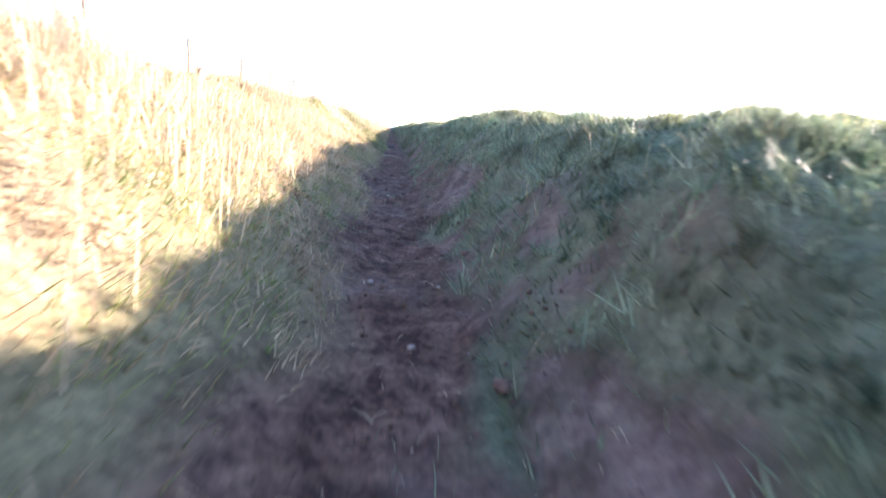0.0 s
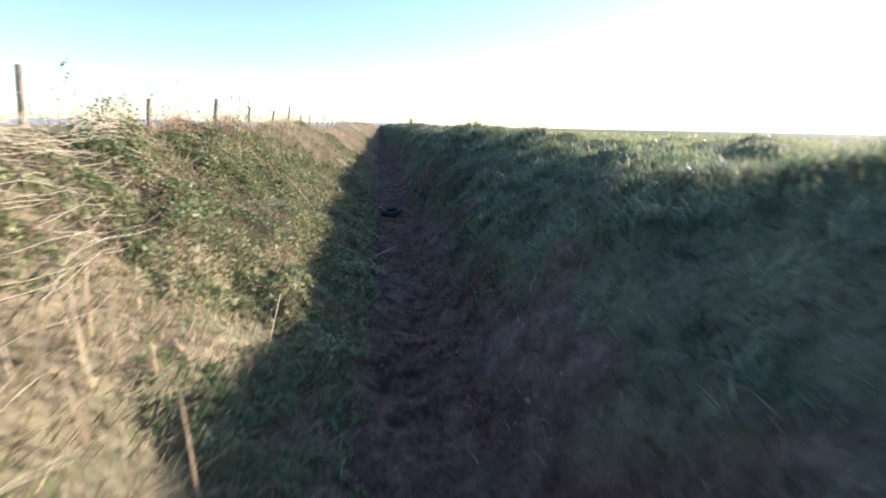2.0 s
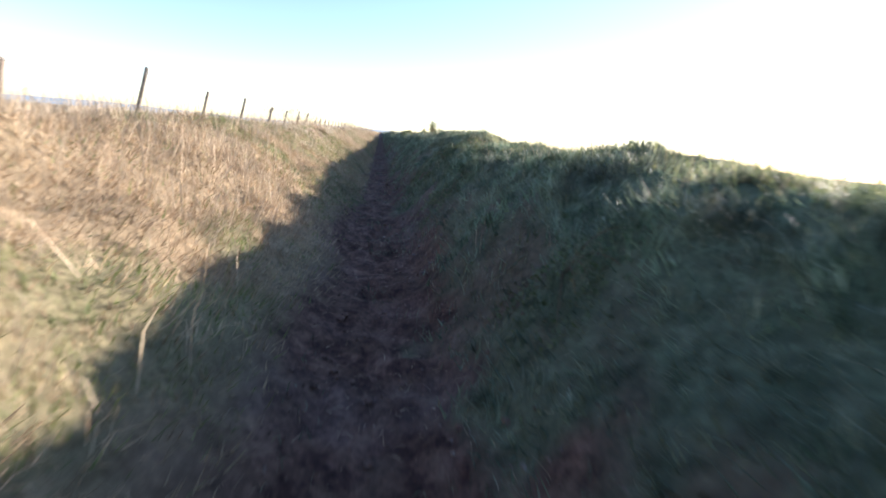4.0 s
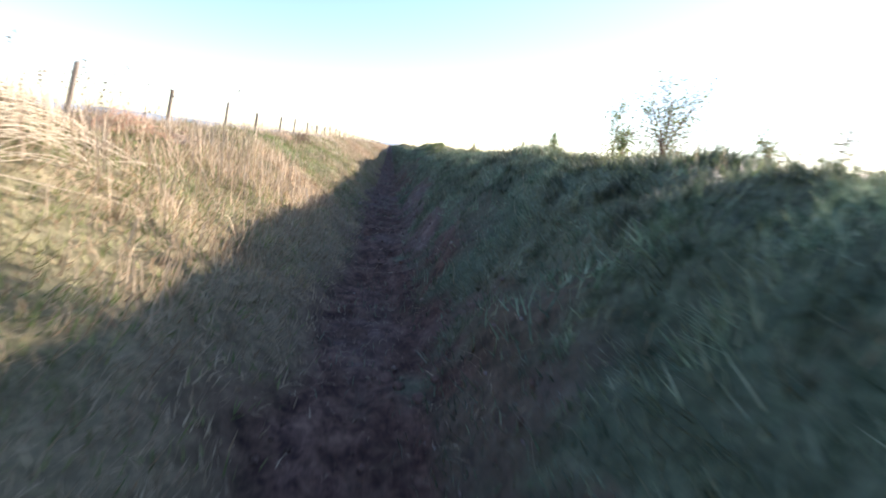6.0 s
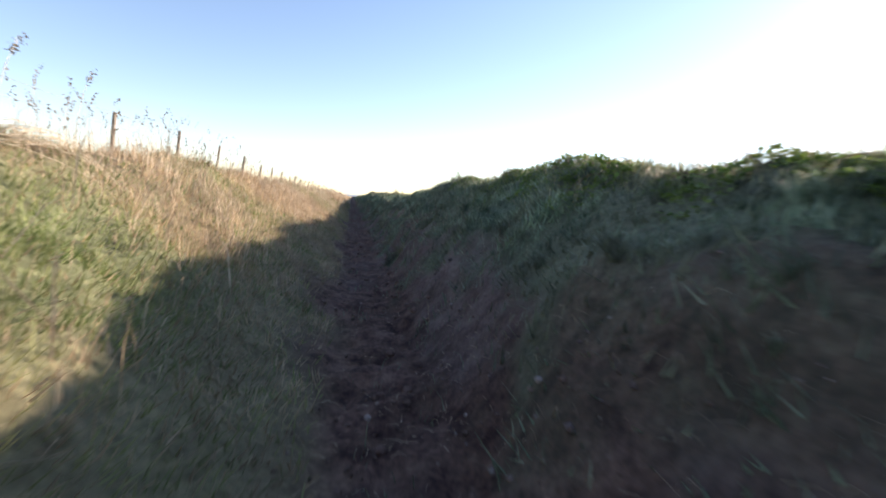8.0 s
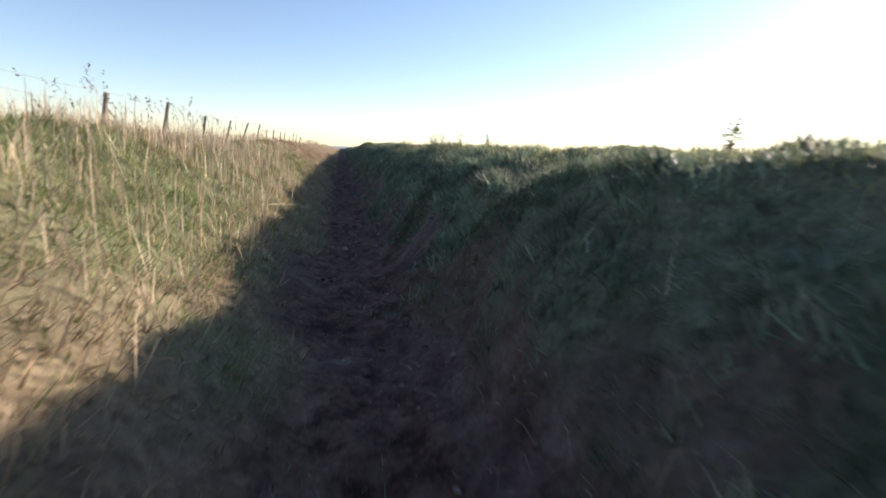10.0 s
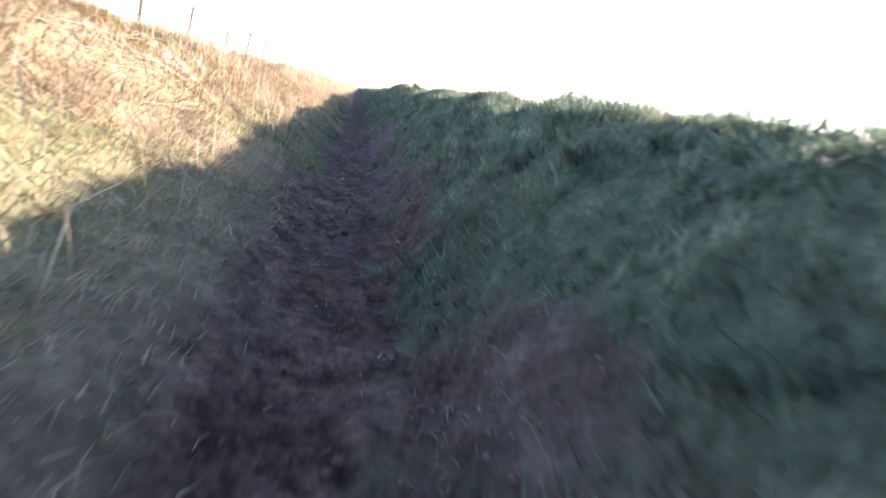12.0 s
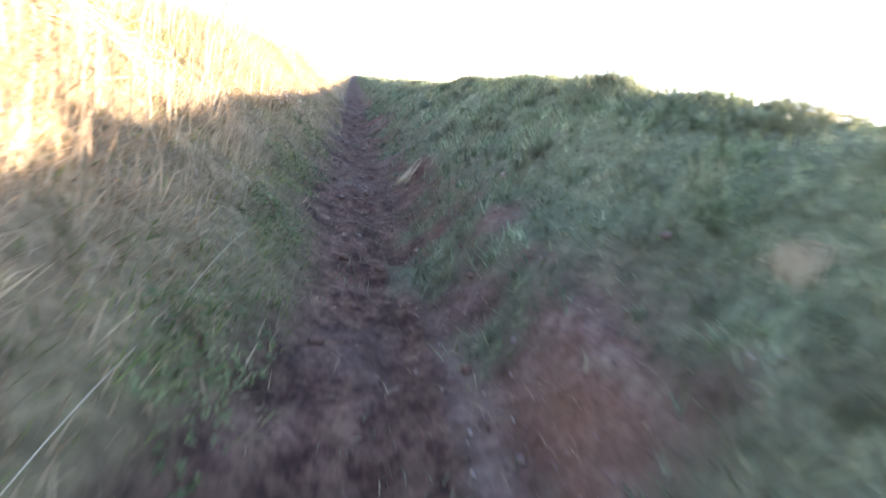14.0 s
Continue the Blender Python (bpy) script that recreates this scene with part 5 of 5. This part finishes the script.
spoil(-4.0, 8.9, 0.7, 1.2, 0.24, "heap of loose reddish earth on the bank top", 1)
spoil(-3.3, 10.6, 0.45, 0.7, 0.10, "slump of loose reddish earth on the bank", 4)
spoil(-3.6, 61.0, 0.55, 1.2, 0.10, "slump of loose red earth below the fence", 7)
spoil(-3.2, 62.3, 0.40, 0.8, 0.09, "slump of loose red earth below the fence", 11)
spoil(-3.75, 71.2, 0.4, 0.7, 0.10, "heap of loose reddish earth on the bank top", 15)
spoil(-3.75, 131.0, 0.4, 1.0, 0.11, "heap of crumbled earth on the bank top", 18)
spoil(-3.8, 127.6, 0.4, 0.8, 0.11, "heap of crumbled earth on the bank top", 22)
spoil(-3.7, 135.0, 0.4, 0.8, 0.15, "heap of crumbled earth on the bank top", 25)
spoil(-3.2, 142.6, 0.4, 0.6, 0.12, "patch of pale crumbled earth on the bank", 28)


def place_stones():
    protos = []
    for k in range(5):
        me = rock(0.05, 20 + k, 0.7, 0.4, 1 if k else 2)
        protos.append(tagged(part("stone", me, M_STONE), "rounded stone lying on the ditch floor", "stone", "stones in the ditch"))
    clods = [tagged(part("clod", rock(0.06, 40 + k, 0.6, 0.5, 1), M_CLOD), "crumbly clod of red earth on the ditch floor", "clod", "clods in the ditch") for k in range(5)]
    r = random.Random(12)
    for protos_, count, lo, hi in ((protos, 90, 0.3, 0.9), (clods, 290, 0.5, 1.3)):
        for k in range(count):
            x, y = r.gauss(0.1, 0.38), r.uniform(-16, 185)
            if r.random() < 0.25:
                x = r.uniform(0.6, 1.1)
            s = r.uniform(lo, hi)
            m = pose(x, y, float(height(x, y)) + 0.012 * s, 0, 0, r.uniform(0, 360)) @ Matrix.Scale(s, 4)
            if k < len(protos_):
                protos_[k].matrix_world = m
            else:
                c = copy_thing(protos_[k % len(protos_)], Matrix())
                c.matrix_basis = m
    for x, y, s, label in ((-0.05, 117.76, 0.075, "pale stone lying on the ditch floor"), (-0.8, 77.32, 0.085, "pale stone at the foot of the bank"), (-0.3, 164.3, 0.06, "dark clod of earth at the edge of the ditch floor"), (1.42, 51.62, 0.032, "pale stone in the shaded bank"), (1.59, 144.8, 0.07, "pale stone in the shaded bank"), (-0.08, 144.0, 0.05, "small grey stone on the ditch floor")):
        ob = part("pale_stone", rock(s, int(y), 0.8 if y > 160 else 0.5, 0.6, 2), M_CLOD if y > 160 else M_STONE if x > 1 or x < -0.5 or y > 110 else M_PALE_STONE)
        ob.matrix_world = pose(x, y, float(height(x, y)) + s * 0.4)
        tagged(ob, label, "stone")


M_PALE_STONE = solid_material("pale_stone", [(0.3, (0.32, 0.29, 0.26)), (0.7, (0.48, 0.45, 0.41))], 8, 0.8, 0.4, 25)
place_stones()


def crumbs(name, x, y, size, mat, label):
    """Many small angular lumps lying on the ground."""
    n = len(x)
    shape = np.array([(1, 0, 0), (0, 1, 0), (-1, 0, 0), (0, -1, 0), (0, 0, 0.8), (0, 0, -0.8)], float)
    turn = rng.uniform(0, math.tau, n)
    wob = shape[None] * rng.uniform(0.6, 1.4, (n, 6, 1)) * size[:, None, None]
    c, q = np.cos(turn)[:, None], np.sin(turn)[:, None]
    v = np.stack([wob[..., 0] * c - wob[..., 1] * q + x[:, None], wob[..., 0] * q + wob[..., 1] * c + y[:, None], wob[..., 2] + (height(x, y) + size * 0.35)[:, None]], -1)
    faces = np.array([(0, 1, 4), (1, 2, 4), (2, 3, 4), (3, 0, 4), (1, 0, 5), (2, 1, 5), (3, 2, 5), (0, 3, 5)])
    ob = mesh_object(name, v.reshape(-1, 3), [(np.arange(n)[:, None, None] * 6 + faces[None]).reshape(-1, 3)], mat)
    return tagged(ob, label, "grit", kind="stuff")


def build_crumbs():
    x, y = scatter(9000, -0.75, 1.5, NEAR, FAR, lambda a, b: (0.25 + 0.75 * step(0.4, 0.7, clump(a, b, 73, 1.4))) * (1 - 0.7 * step(0.7, 1.3, a)))
    crumbs("earth_crumbs", x, y, rng.uniform(0.006, 0.02, len(x)) * (1 + 1.2 * (rng.random(len(x)) > 0.9)), M_CRUMB, "loose crumbs of earth and grit on the ditch floor")
    # crumbled clay and pale grit on the broken foot of the shaded bank
    x, y = scatter(9000, 0.5, 2.1, NEAR, FAR, lambda a, b: np.maximum(scarp(a, b), 0.35 * (1 - turf(a, b))) * (0.3 + 0.7 * step(0.35, 0.6, clump(a, b, 85, 2.6))))
    crumbs("clay_crumbs", x, y, rng.uniform(0.007, 0.021, len(x)) * (1 + 1.5 * (rng.random(len(x)) > 0.94)), M_CLAY_CRUMB, "crumbled clay and pale grit on a broken bank")


M_CLAY_CRUMB = leaf_material("clay_crumbs", [(0.06, 0.040, 0.036), (0.12, 0.085, 0.078), (0.20, 0.155, 0.145), (0.40, 0.36, 0.33)], (0.16, 0.12, 0.11), 0.3, 0.0, 2.0, 0.95)
build_crumbs()


def build_tyre(x, y):
    z = float(height(x, y))
    e = thing("car_tyre", x, y, z)
    e.matrix_world = pose(x, y, z + 0.085, 6, -5, 20)

    def ring(profile, segments=44, lugs=False):
        bm = bmesh.new()
        loops = []
        for s in range(segments):
            a = s * math.tau / segments
            k = 1.0
            row = []
            for rad, up in profile:
                q = rad + (0.007 if lugs and s % 2 and rad > 0.295 else 0)
                row.append(bm.verts.new((math.cos(a) * q * k, math.sin(a) * q * k, up)))
            loops.append(row)
        for p, q in zip(loops, loops[1:] + loops[:1]):
            for j in range(len(profile) - 1):
                bm.faces.new((p[j], q[j], q[j + 1], p[j + 1]))
        return bm

    part("tread", ring([(0.284, -0.085), (0.300, -0.070), (0.305, 0.0), (0.300, 0.070), (0.284, 0.085)], 72, True), M_RUBBER, e)
    for side in (1, -1):
        part("sidewall", ring([(0.284, 0.085 * side), (0.255, 0.098 * side), (0.215, 0.088 * side), (0.195, 0.068 * side)]), M_RUBBER, e)
        part("bead", ring([(0.195, 0.068 * side), (0.188, 0.060 * side), (0.196, 0.050 * side)]), M_BEAD, e, "pale grey bead")
    part("liner", ring([(0.196, 0.050), (0.250, 0.080), (0.288, 0.060), (0.292, 0.0), (0.288, -0.060), (0.250, -0.080), (0.196, -0.050)]), M_RUBBER, e)
    tagged(e, "old black car tyre lying on the ditch floor", "tyre")


M_BEAD = solid_material("grey_rubber", [(0.3, (0.10, 0.10, 0.10)), (0.7, (0.26, 0.26, 0.25))], 12, 0.5, 0.2, 40)
build_tyre(-0.03, 23.5)


def build_litter(x, y):
    bm = bmesh.new()
    rows = []
    for i in range(6):
        rows.append([bm.verts.new((0.022 * (i - 2.5), 0.018 * (j - 2.5), 0.012 * math.sin(i * 1.7 + j * 1.1) + 0.012 + 0.004 * ((i * j) % 3))) for j in range(6)])
    for i in range(5):
        for j in range(5):
            bm.faces.new((rows[i][j], rows[i + 1][j], rows[i + 1][j + 1], rows[i][j + 1]))
    bmesh.ops.solidify(bm, geom=bm.faces[:], thickness=0.003)
    ob = part("plastic_scrap", bm, M_LITTER)
    ob.matrix_world = pose(x, y, float(height(x, y)) + 0.055, 8, 12, 25)
    tagged(ob, "crumpled scrap of white plastic on the path", "litter")


build_litter(-0.11, -3.56)
